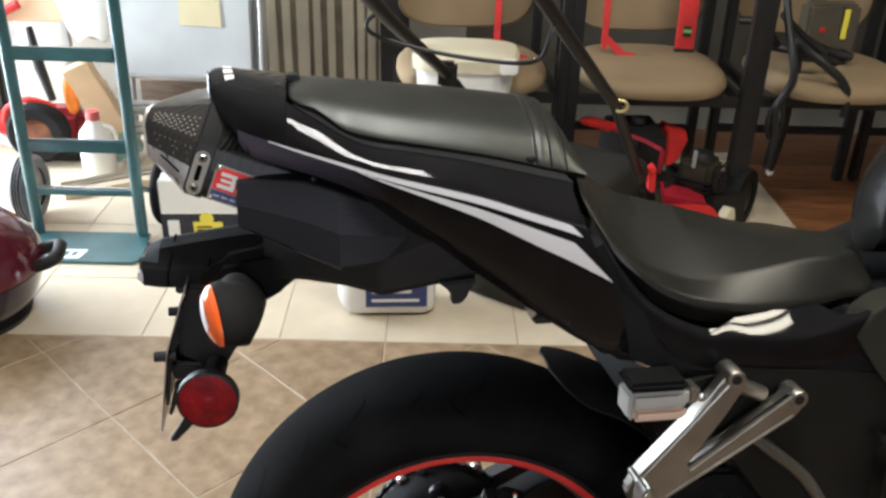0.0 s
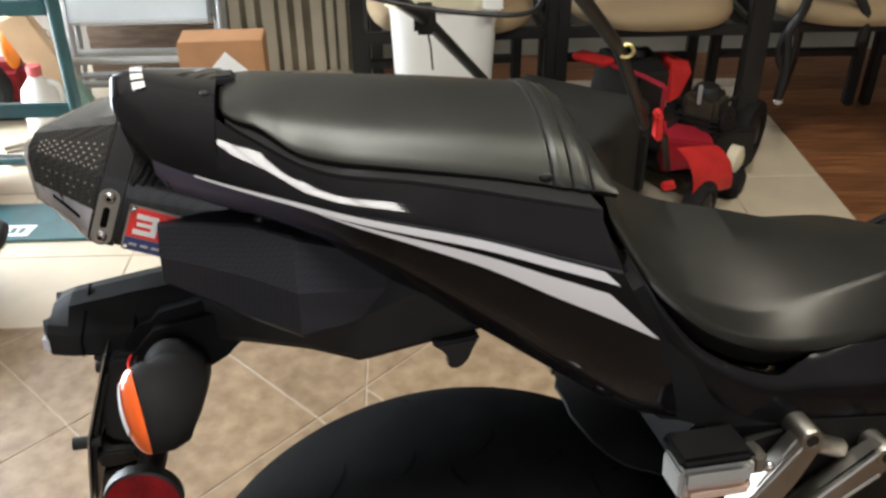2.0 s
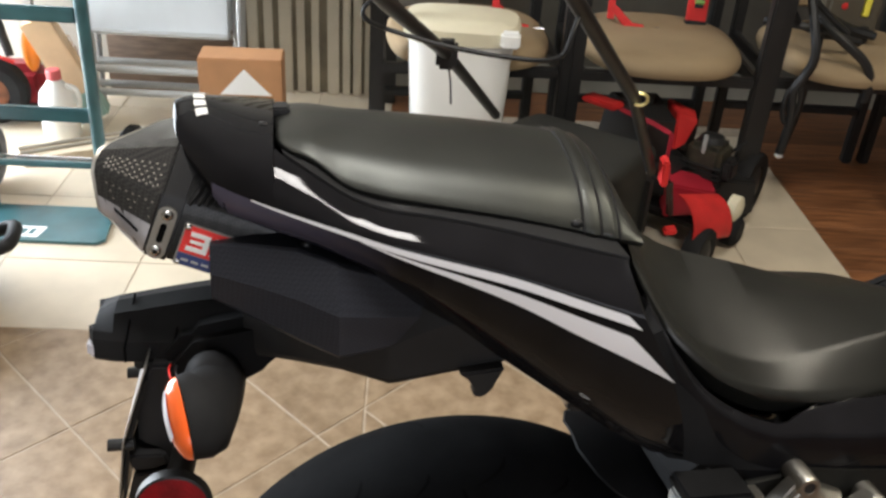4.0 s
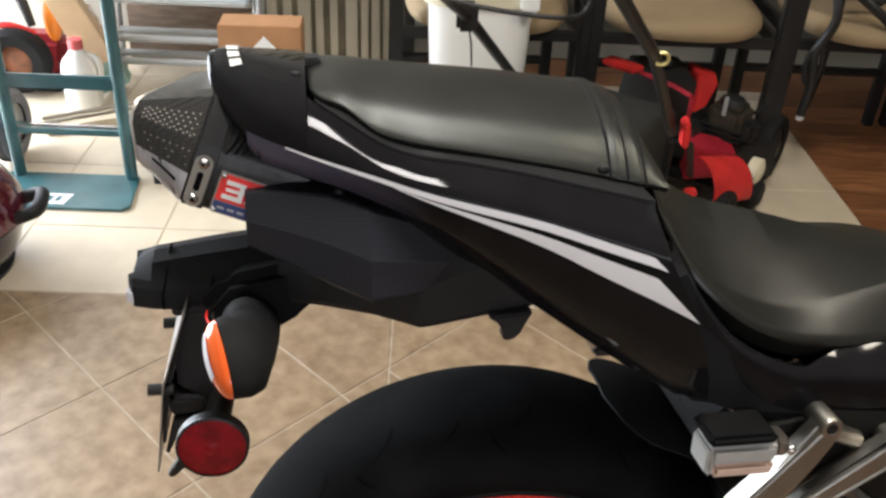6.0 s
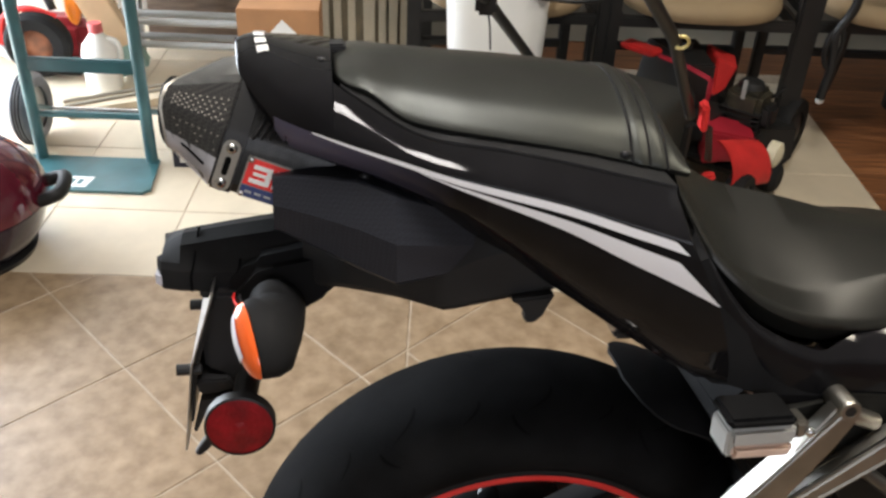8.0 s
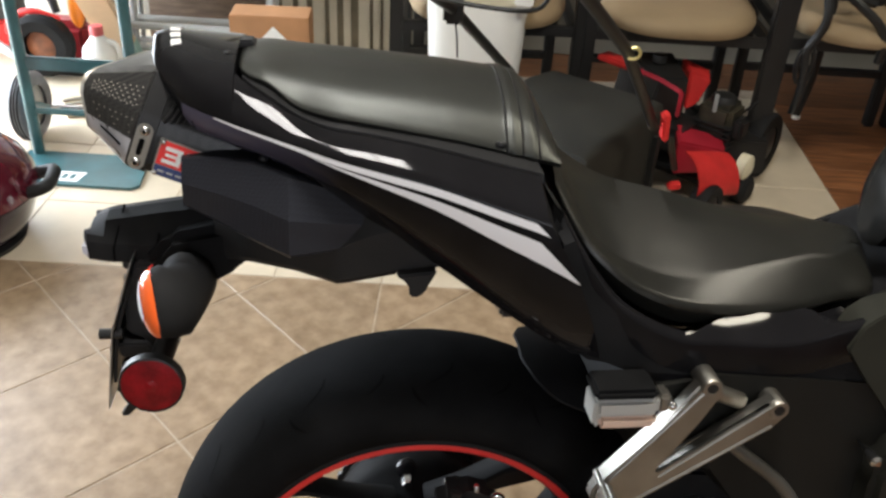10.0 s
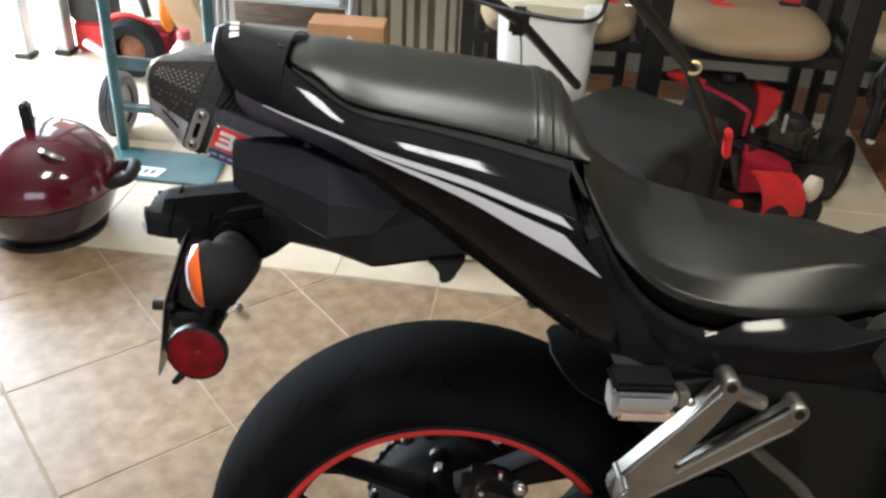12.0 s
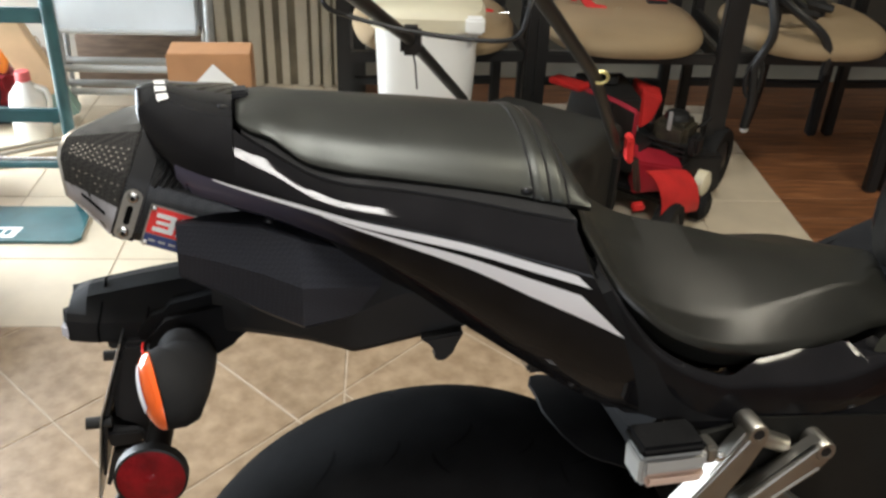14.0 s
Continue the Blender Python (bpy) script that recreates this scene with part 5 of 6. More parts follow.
jug = thing("white_jug", "white plastic jug with a blue label lying on the cream tiles", "jug", pose(-0.11, 2.03, 0, 0, 0, 4))
rr = []
for x, w, h in ((-0.125, 0.03, 0.04), (-0.115, 0.05, 0.065), (-0.09, 0.066, 0.08), (0.09, 0.068, 0.082), (0.115, 0.06, 0.075), (0.122, 0.045, 0.06)):
    rr.append([(x, w * math.copysign(abs(math.cos(a)) ** 0.4, math.cos(a)), 0.083 + h * math.copysign(abs(math.sin(a)) ** 0.4, math.sin(a))) for a in (2 * math.pi * k / 24 for k in range(24))])
part("jug_body", loft(rr), BINWHITE, jug)
part("jug_label", box((-0.055, -0.0695, 0.035), (0.1, -0.066, 0.13)), BLUELAB, jug, "blue printed label", smooth=False)
for k in range(3):
    part("label_bar", box((-0.04, -0.0705, 0.05 + 0.025 * k), (0.08 - 0.02 * k, -0.069, 0.058 + 0.025 * k)), LETTER, jug, smooth=False)
part("jug_cap", lathe([(0, -0.145), (0.02, -0.145), (0.02, -0.122)], 20, "x", (0, 0, 0.1)), BINWHITE, jug)

bottle = thing("white_bottle", "white plastic bottle with a red cap on the floor", "bottle", pose(-1.135, 2.87, 0))
part("bottle_body", lathe([(0, 0.0), (0.05, 0.0), (0.056, 0.01), (0.056, 0.12), (0.05, 0.15), (0.022, 0.185), (0.02, 0.2), (0, 0.2)], 28), BINWHITE, bottle)
part("bottle_cap", lathe([(0, 0.222), (0.02, 0.222), (0.022, 0.216), (0.022, 0.192), (0.0, 0.192)], 24), mat("faded_red_plastic", (0.6, 0.12, 0.12), 0.5, vary=0.1), bottle, "red screw cap")
part("handle", tube([(0.03, 0, 0.172), (0.06, 0, 0.16), (0.066, 0, 0.12), (0.056, 0, 0.085)], 0.009, 8, smooth=3), BINWHITE, bottle)

slim = thing("slim_carton", "long pale cardboard carton leaning on the frame behind it", "carton", look((-1.19, 2.955, 0.335), (-1.055, 2.985, 0.01)))
part("carton_body", rbox((-0.035, -0.045, -0.33), (0.035, 0.045, 0.02), 0.003), PALECARD, slim)
part("carton_foot", box((-0.036, -0.046, -0.331), (0.036, 0.046, -0.24)), mat("carton_green", (0.25, 0.4, 0.36), 0.6), slim, "green printed end", smooth=False)
text("letters", "GRES", 0.055, Matrix.Translation((-0.0185, 0.0465, -0.07)) @ pose(0, 0, 0, -90, 90, 0), mat("brown_ink", (0.33, 0.19, 0.09), 0.7), slim)

strip = thing("floor_board", "pale board with two bright aluminium edge strips on the floor", "board")
bm = bmesh.new()
low = [bm.verts.new((x, y, 0.001)) for x, y in ((-1.215, 2.70), (-0.9, 2.885), (-0.85, 2.80), (-1.17, 2.635))]
high = [bm.verts.new((v.co.x, v.co.y, 0.028)) for v in low]
bm.faces.new(low)
bm.faces.new(high[::-1])
for k in range(4):
    bm.faces.new((low[k], high[k], high[(k + 1) % 4], low[(k + 1) % 4]))
part("board_panel", bm, mat("pale_board", (0.5, 0.42, 0.3), 0.6, vary=0.15, stretch=(3, 12, 1)), strip, bevel=0.002)
for k in range(2):
    part("edge_strip", tube([(-1.205 + 0.018 * k, 2.696 - 0.03 * k, 0.032), (-0.905 + 0.018 * k, 2.872 - 0.03 * k, 0.032)], 0.006, 6), ARMALU, strip)

# red garden machine in the corner behind the truck
mach = thing("garden_tool", "red and black garden blower with an orange nozzle", "garden tool", pose(-1.4, 3.02, 0))
part("tool_body", rbox((-0.02, -0.02, 0.03), (0.175, 0.09, 0.175), 0.03), mat("dark_red_shell", (0.22, 0.015, 0.02), 0.45, vary=0.3, scale=14), mach)
part("tool_cowl", tube([(-0.08, -0.05, 0.14), (-0.05, -0.07, 0.2), (0.03, -0.08, 0.233), (0.11, -0.06, 0.2)], 0.011, 10, smooth=4), REDPAINT, mach, "red cowl strip")
part("tool_pipe", tube([(-0.16, -0.03, 0.1), (-0.06, -0.07, 0.07), (0.0, -0.07, 0.05)], 0.017, 10, smooth=3), GREYMETAL, mach)
part("tool_wheel", lathe([(0.055, -0.03), (0.09, -0.032), (0.104, -0.02), (0.107, 0.0), (0.1, 0.03), (0.055, 0.03)], 32, "y", (0.05, -0.09, 0.12)), RUBBER, mach)
part("tool_hub", lathe([(0, -0.012), (0.02, -0.016), (0.05, -0.008), (0.056, 0.02)], 20, "y", (0.05, -0.09, 0.12)), mat("rusty_hub", (0.2, 0.07, 0.03), 0.6, vary=0.4, scale=30), mach, "rusty brown wheel hub")
part("tool_nozzle", ellipsoid((0.145, 0.0, 0.225), (0.026, 0.026, 0.07)), ORANGE, mach, "orange nozzle")
part("tool_handle", tube([(0.04, 0.0, 0.46), (0.06, -0.02, 0.33), (0.1, -0.05, 0.22)], lambda u: 0.012 + 0.008 * math.sin(3 * u), 10), BLACKMETAL, mach)
part("tool_trigger", ellipsoid((0.045, -0.02, 0.37), (0.018, 0.018, 0.02)), REDPAINT, mach)
part("tool_base", rbox((-0.05, -0.06, 0.0), (0.16, 0.1, 0.04), 0.01), BLACKMETAL, mach)
for k, (x, y, h) in enumerate(((-1.84, 3.05, 1.2), (-1.72, 3.12, 1.3))):
    leaf = thing("door_post", "grey aluminium door post at the open doorway", "post", pose(x, y, 0), group="door posts")
    part("post_profile", rbox((-0.025, -0.03, 0.0), (0.025, 0.03, 2.2), 0.004), GREYMETAL, leaf)
    part("post_foot", rbox((-0.032, -0.036, 0.0), (0.032, 0.036, 0.02), 0.003), BLACKMETAL, leaf)
pot = thing("red_case", "red and black tool case by the doorway", "case", pose(-1.62, 3.2, 0))
part("case_body", rbox((-0.07, -0.06, 0.0), (0.07, 0.06, 0.12), 0.01), REDPAINT, pot)
part("case_lid", rbox((-0.075, -0.065, 0.12), (0.075, 0.065, 0.34), 0.012), BLACKMETAL, pot)
part("case_handle", tube([(-0.03, 0, 0.34), (-0.03, 0, 0.37), (0.03, 0, 0.37), (0.03, 0, 0.34)], 0.006, 8), GREYMETAL, pot)


cush = thing("storage_board", "peach-coloured board standing behind the hand truck", "board", pose(-1.5, 3.2, 0))
part("board_panel", rbox((-0.16, 0.0, 0.43), (0.2, 0.03, 0.95), 0.006), mat("peach_board", (0.62, 0.42, 0.28), 0.6, vary=0.1), cush)
for x in (-0.14, 0.18):
    part("board_leg", rbox((x - 0.015, 0.002, 0.0), (x + 0.015, 0.028, 0.44), 0.004), GREYMETAL, cush)
part("board_handle", tube([(-0.04, -0.02, 0.44), (-0.01, -0.03, 0.47), (0.05, -0.03, 0.5)], 0.016, 10, smooth=3), REDPAINT, cush, "red grip")
sack = thing("white_sack", "white plastic sack hung on the board's edge", "sack", pose(-1.2, 3.14, 0))
rr = []
for i in range(13):
    z = 0.395 + 0.5 * i / 12
    k = min(1.0, 0.5 + 0.9 * math.sqrt(i / 12))
    rr.append([(0.105 * k * math.cos(a) * (1 + 0.05 * math.sin(5 * a + i)), 0.04 * k * math.sin(a) * (1 + 0.08 * math.cos(3 * a + i)), z + 0.012 * math.sin(3 * a) * (i < 2)) for a in (2 * math.pi * q / 28 for q in range(28))])
part("sack_body", loft(rr), BINWHITE, sack)
part("sack_cord", tube([(0.0, 0.0, 0.88), (-0.02, 0.05, 0.97), (-0.12, 0.07, 0.955)], 0.004, 8, smooth=3), LETTER, sack)

# folded metal chairs leaning on the wall
def folded_chair(y):
    ch = thing("folding_chair", "grey metal folding chair, folded and leaning on the wall", "folding chair", Matrix.Translation((-0.855, y, 0)) @ pose(0, 0, 0, -7, 0, 0), group="folding chairs")
    part("seat_panel", rbox((-0.205, -0.012, 0.29), (0.235, 0.004, 0.72), 0.03), GREYPANEL, ch, "grey enamelled seat panel")
    for s in (-1, 1):
        part("side_tube", tube([(0.015 + s * 0.245, 0, 0.0), (0.015 + s * 0.25, 0, 0.5), (0.015 + s * 0.245, 0, 1.0)], 0.011, 10), GREYMETAL, ch)
        part("inner_tube", tube([(0.015 + s * 0.228, 0.025, 0.02), (0.015 + s * 0.232, 0.025, 0.9)], 0.009, 8), GREYMETAL, ch)
    for z in (0.1, 0.175):
        part("rung", tube([(-0.23, 0.01, z), (0.26, 0.01, z)], 0.012, 10), GREYMETAL, ch)
    part("panel_lip", tube([(-0.195, -0.014, 0.30), (0.225, -0.014, 0.30)], 0.009, 8), GREYMETAL, ch)
    return ch


first = folded_chair(3.0)
copy_thing(first, Matrix.Translation((-0.86, 3.075, 0)) @ pose(0, 0, 0, -7, 0, 0))
rows = [[(x, 3.0415 + (z - 0.469) * 0.133 + d, z) for x, z in ((-0.862, 0.472), (-0.72, 0.468), (-0.725, 0.6), (-0.858, 0.605))] for d in (0, 0.0016)]
note = solo("paper_note", loft(rows), mat("yellowed_paper", (0.62, 0.56, 0.36), 0.8, vary=0.06), "yellowed paper note on the grey panel", "note", smooth=False)
wood = thing("slat_bundle", "bundle of weathered dark wooden slats behind the folded chairs", "slats")
for k in range(3):
    part("slat", rbox((-1.08, 3.2 + 0.02 * k, 0.02 + 0.11 * k), (-0.62, 3.22 + 0.02 * k, 0.11 + 0.11 * k), 0.003), mat("old_slat", (0.2, 0.14, 0.1), 0.8, vary=0.3, stretch=(2, 2, 14)), wood)

cbox = thing("cardboard_box", "open brown cardboard box with a white printed triangle", "box", pose(-0.54, 2.81, 0, 0, 0, 2))
for nm, lo, hi in (("box_front", (-0.12, -0.09, 0), (0.12, -0.085, 0.335)), ("box_back", (-0.12, 0.005, 0), (0.12, 0.01, 0.335)),
                   ("box_side", (-0.12, -0.085, 0), (-0.115, 0.005, 0.335)), ("box_side", (0.115, -0.085, 0), (0.12, 0.005, 0.335)),
                   ("box_base", (-0.115, -0.085, 0), (0.115, 0.005, 0.005))):
    part(nm, rbox(lo, hi, 0.001), CARDBOARD, cbox)
lidflap = part("box_flap", rbox((-0.118, -0.095, 0), (0.118, 0, 0.004), 0.001), CARDBOARD, cbox)
lidflap.matrix_basis = pose(0, 0.007, 0.337, 2, 0, 0)
part("box_print", slab([(-0.06, 0.23), (0.09, 0.23), (0.012, 0.308)], -0.0915, -0.0898), LETTER, cbox, "white printed triangle", smooth=False)

sheet = thing("slat_screen", "screen of pale vertical slats with dark gaps by the wall", "screen")
part("screen_back", rbox((-0.69, 3.36, 0.0), (-0.145, 3.375, 1.5), 0.002), mat("dark_backing", (0.17, 0.145, 0.1), 0.8, vary=0.3), sheet, "dark backing")
pr = random.Random(11)
x = -0.69
while x < -0.16:
    w = pr.uniform(0.026, 0.05)
    part("slat", rbox((x, 3.335 + pr.uniform(0, 0.008), 0.0), (min(x + w, -0.147), 3.352, 1.5), 0.003), PANELTAN, sheet)
    x += w + pr.uniform(0.01, 0.03)
pole = solo("black_pole", rbox((-0.02, -0.02, 0), (0.02, 0.02, 1.8), 0.004), BLACKMETAL, "square black steel pole against the wall", "pole", pose(-0.115, 3.3, 0))

bin_ = thing("waste_bin", "white plastic waste bin with a cream lid on the floor", "waste bin", pose(0.088, 2.54, 0, 0, 0, -4))
rr = []
for z, w, d in ((0.0, 0.11, 0.075), (0.01, 0.115, 0.08), (0.5, 0.138, 0.1), (0.52, 0.14, 0.1)):
    rr.append([(w * math.copysign(abs(math.cos(a)) ** 0.45, math.cos(a)), d * math.copysign(abs(math.sin(a)) ** 0.45, math.sin(a)), z) for a in (2 * math.pi * k / 32 for k in range(32))])
part("bin_body", loft(rr), BINWHITE, bin_)
rr = []
for z, w, d in ((0.505, 0.152, 0.108), (0.54, 0.154, 0.11), (0.553, 0.145, 0.1), (0.562, 0.1, 0.07)):
    rr.append([(w * math.copysign(abs(math.cos(a)) ** 0.55, math.cos(a)), d * math.copysign(abs(math.sin(a)) ** 0.55, math.sin(a)), z) for a in (2 * math.pi * k / 32 for k in range(32))])
part("bin_lid", loft(rr), LIDCREAM, bin_, "cream plastic lid")
part("lid_tab", rbox((0.1, -0.125, 0.51), (0.15, -0.085, 0.55), 0.006), BINWHITE, bin_)

# lawn mower
mow = thing("lawn_mower", "red push lawn mower with a black grass bag and folded handle", "lawn mower", pose(0.69, 2.47, 0, 0, 0, 52))
part("deck", rbox((-0.1, -0.16, 0.06), (0.16, 0.2, 0.115), 0.03), BLACKMETAL, mow, "black deck top")
part("engine_block", rbox((-0.1, -0.06, 0.12), (0.06, 0.13, 0.2), 0.02), BLACKMETAL, mow)
MI = mow.matrix_world.inverted()


def world_loft(name, rings, material, label=""):
    return part(name, loft([[MI @ Vector(p) for p in ring] for ring in rings]), material, mow, label, bevel=0.005)


def flat_bar(points, w, h):
    out = []
    for i, p in enumerate(points):
        d = Vector(points[min(i + 1, len(points) - 1)]) - Vector(points[max(i - 1, 0)])
        n = Vector((-d.y, d.x, 0)).normalized() * w / 2
        p = Vector(p)
        out.append([p - n, p + n, p + n + Vector((0, 0, h)), p - n + Vector((0, 0, h))])
    return out


world_loft("engine_shroud", flat_bar([(0.455, 2.6, 0.318), (0.5, 2.55, 0.32), (0.53, 2.515, 0.322)], 0.05, 0.018), REDPAINT, "red engine shroud edge")
world_loft("shroud_trim", flat_bar([(0.53, 2.51, 0.322), (0.6, 2.42, 0.324), (0.642, 2.36, 0.318)], 0.014, 0.012), REDCLOTH, "dark red shroud trim")
world_loft("trim_drop", [[(0.636, 2.37, 0.326), (0.648, 2.375, 0.326), (0.652, 2.36, 0.322), (0.64, 2.355, 0.322)], [(0.636, 2.37, 0.25), (0.645, 2.375, 0.25), (0.648, 2.36, 0.25), (0.64, 2.355, 0.25)]], REDCLOTH)
world_loft("shroud_top", [[(0.52, 2.62, 0.338), (0.66, 2.62, 0.34), (0.68, 2.46, 0.325), (0.6, 2.45, 0.325)], [(0.5, 2.62, 0.2), (0.67, 2.62, 0.2), (0.68, 2.46, 0.2), (0.58, 2.45, 0.2)]], BLACKMETAL, "dark engine top")
world_loft("engine_shroud", [[(0.685, 2.6, 0.335), (0.765, 2.575, 0.31), (0.757, 2.515, 0.302), (0.692, 2.505, 0.328)], [(0.688, 2.58, 0.23), (0.735, 2.56, 0.24), (0.728, 2.5, 0.235), (0.69, 2.48, 0.222)]], REDPAINT, "red engine shroud block")
world_loft("control_box", [[(0.518, 2.03, 0.416), (0.537, 2.03, 0.418), (0.536, 1.995, 0.414), (0.519, 1.99, 0.41)], [(0.524, 2.03, 0.352), (0.541, 2.03, 0.352), (0.541, 1.995, 0.35), (0.525, 1.99, 0.35)]], REDPAINT, "red handle bracket")
world_loft("handle_bracket", [[(0.54, 2.02, 0.36), (0.555, 2.02, 0.36), (0.555, 2.005, 0.36), (0.54, 2.005, 0.36)], [(0.6, 2.16, 0.2), (0.618, 2.16, 0.2), (0.618, 2.14, 0.2), (0.6, 2.14, 0.2)]], BLACKMETAL)
# curved red fender over the nearer wheel
rows = []
for i in range(13):
    a = radians(100 * i / 12)
    out = 0.078 * math.sin(a)
    drop = 0.085 * (1 - math.cos(a))
    k = i / 12
    p0, p1 = Vector((0.642, 2.225, 0.222)), Vector((0.79, 2.335, 0.172))
    d = Vector((0.52, -0.85, 0)) * 1.0
    q0, q1 = p0 + d * out + Vector((0, 0, -drop)), p1 + d * out * 0.9 + Vector((0, 0, -drop * 0.95))
    rows.append([q0, q0.lerp(q1, 0.35), q0.lerp(q1, 0.7), q1, q1 - Vector((0.004, -0.006, 0.008)), q0.lerp(q1, 0.5) - Vector((0.004, -0.006, 0.008)), q0 - Vector((-0.004, -0.006, 0.008))])
world_loft("wheel_fender", rows, REDPAINT, "red curved deck fender")
# red deck ridge whose shade is put into a darker red
world_loft("deck_ridge", [[(0.66, 2.43, 0.205), (0.8, 2.43, 0.172), (0.79, 2.35, 0.165), (0.65, 2.32, 0.2)], [(0.66, 2.43, 0.1), (0.8, 2.43, 0.1), (0.79, 2.35, 0.1), (0.65, 2.32, 0.1)]], REDCLOTH, "shaded red deck ridge")
world_loft("deck_tab", [[(0.59, 2.13, 0.182), (0.625, 2.14, 0.182), (0.625, 2.11, 0.178), (0.59, 2.1, 0.178)], [(0.59, 2.13, 0.168), (0.625, 2.14, 0.168), (0.625, 2.11, 0.165), (0.59, 2.1, 0.165)]], REDPAINT)
WORN = mat("worn_engine_metal", (0.028, 0.024, 0.014), 0.6, vary=0.7, scale=34, bump=0.3, bump_scale=90)
eng2 = part("engine_block", rbox((-0.05, -0.05, -0.09), (0.05, 0.05, 0.05), 0.014), WORN, mow, "worn dark engine block")
eng2.location = MI @ Vector((0.79, 2.47, 0.215))
for k in range(5):
    part("cooling_fin", rbox((-0.058, -0.058, -0.068 + 0.015 * k), (0.058, 0.058, -0.064 + 0.015 * k), 0.001), BLACKMETAL, eng2)
part("starter_cap", lathe([(0, 0.072), (0.012, 0.072), (0.03, 0.066), (0.036, 0.056), (0.038, 0.045), (0, 0.045)], 18, "z"), BLACKMETAL, eng2)
part("throttle_lever", rbox((-0.056, -0.006, 0.03), (-0.051, 0.006, 0.085), 0.002), GREYMETAL, eng2, "pale throttle lever")
part("carburettor", rbox((0.045, -0.035, -0.05), (0.082, 0.015, 0.01), 0.008), WORN, eng2)
part("air_filter", rbox((-0.035, -0.083, -0.04), (0.02, -0.048, 0.02), 0.01), BLACKMETAL, eng2)
part("spark_lead", tube([(0.03, -0.06, 0.03), (0.06, -0.075, 0.05), (0.08, -0.05, 0.02), (0.07, -0.02, -0.02)], 0.004, 8, smooth=4), RUBBER, eng2)
world_loft("belt_cover", [[(0.72, 2.6, 0.2), (0.93, 2.58, 0.17), (0.94, 2.46, 0.15), (0.8, 2.42, 0.17)], [(0.72, 2.6, 0.05), (0.94, 2.58, 0.05), (0.95, 2.46, 0.05), (0.8, 2.41, 0.05)]], BLACKMETAL, "dark cover beside the engine")
part("fuel_cap", lathe([(0, 0.02), (0.018, 0.02), (0.022, 0.014), (0.022, 0.0), (0, 0.0)], 14, "z", MI @ Vector((0.61, 2.55, 0.337))), BLACKMETAL, mow)
part("side_wheel", lathe([(0, -0.028), (0.03, -0.028), (0.04, -0.02), (0.045, -0.012), (0.045, 0.012), (0.04, 0.02), (0, 0.02)], 28, "y", MI @ Vector((0.862, 2.37, 0.046))), RUBBER, mow)
part("side_wheel_cap", lathe([(0, -0.034), (0.02, -0.034), (0.036, -0.027), (0.036, 0.0)], 24, "y", MI @ Vector((0.845, 2.375, 0.115))), LIDCREAM, mow, "pale plastic cap")
part("deck_post", rbox((-0.008, -0.008, -0.02), (0.008, 0.008, 0.015), 0.003), REDPAINT, mow).location = MI @ Vector((0.953, 2.614, 0.195))
for x, y, r in ((0.223, -0.156, 0.1), (0.17, 0.24, 0.09), (-0.2, -0.19, 0.07), (-0.24, 0.25, 0.105)):
    wz = r
    w = part("wheel", lathe([(r * 0.6, -0.022), (r * 0.95, -0.024), (r, -0.014), (r, 0.014), (r * 0.95, 0.024), (r * 0.6, 0.022)], 36, "y", (x, y, wz)), RUBBER, mow, "black mower wheel")
    part("wheel_cap", lathe([(0, -0.028), (r * 0.3, -0.028), (r * 0.62, -0.018), (r * 0.62, 0.018), (0, 0.028)], 28, "y", (x, y, wz)), BLACKMETAL, w)
part("rear_flap", rbox((-0.29, -0.06, 0.09), (-0.24, 0.2, 0.27), 0.015), BLACKMETAL, mow)
bag = thing("grass_bag", "dark fabric mower grass bag resting behind the red mower", "grass bag", pose(0.325, 2.2, 0, 0, 0, 56))
rr = []
for x, w, z0, z1 in ((-0.213, 0.165, 0.04, 0.31), (-0.209, 0.176, 0.028, 0.328), (-0.1, 0.181, 0.02, 0.345), (0.1, 0.179, 0.025, 0.341), (0.203, 0.174, 0.05, 0.328), (0.208, 0.165, 0.06, 0.315)):
    rr.append([(x, w * math.copysign(abs(math.cos(a)) ** 0.12, math.cos(a)), (z0 + z1) / 2 + (z1 - z0) / 2 * math.copysign(abs(math.sin(a)) ** 0.12, math.sin(a))) for a in (2 * math.pi * (k + 0.5) / 40 for k in range(40))])
part("bag_body", loft(rr), BAG, bag)
part("bag_foot", rbox((-0.2, -0.16, 0.0), (0.15, 0.16, 0.03), 0.006), BLACKMETAL, bag)
hd = thing("mower_handle", "", "")
for key in ("label", "category"):
    if key in hd:
        del hd[key]
hd.parent = mow
hd.matrix_parent_inverse = mow.matrix_world.inverted()
RL, RC = Vector((0.515, 2.06, 0.36)), Vector((0.376, 1.797, 0.635))
LL, LK = Vector((0.185, 2.42, 0.33)), Vector((0.03, 2.0, 0.63))
RM, LM = Vector((0.2, 1.5, 0.875)), Vector((-0.078, 1.5, 0.868))
rt, lt = Vector((0.1, 1.34, 1.01)), Vector((-0.12, 1.3, 0.97))
part("handle_tube", tube([RL, RC, RM, rt], 0.0125, 12), BLACKMETAL, hd, "black handle tube")
part("handle_tube", tube([LL, LK, LM, lt], 0.0125, 12), BLACKMETAL, hd, "black handle tube")
part("handle_grip", tube([rt, rt + Vector((-0.05, -0.06, 0.06)), lt + Vector((0.04, -0.06, 0.06)), lt], 0.0125, 12, smooth=4), BLACKMETAL, hd)
part("tube_clamp", rbox((-0.022, -0.018, -0.03), (0.022, 0.018, 0.03), 0.008), BLACKMETAL, hd).location = LK
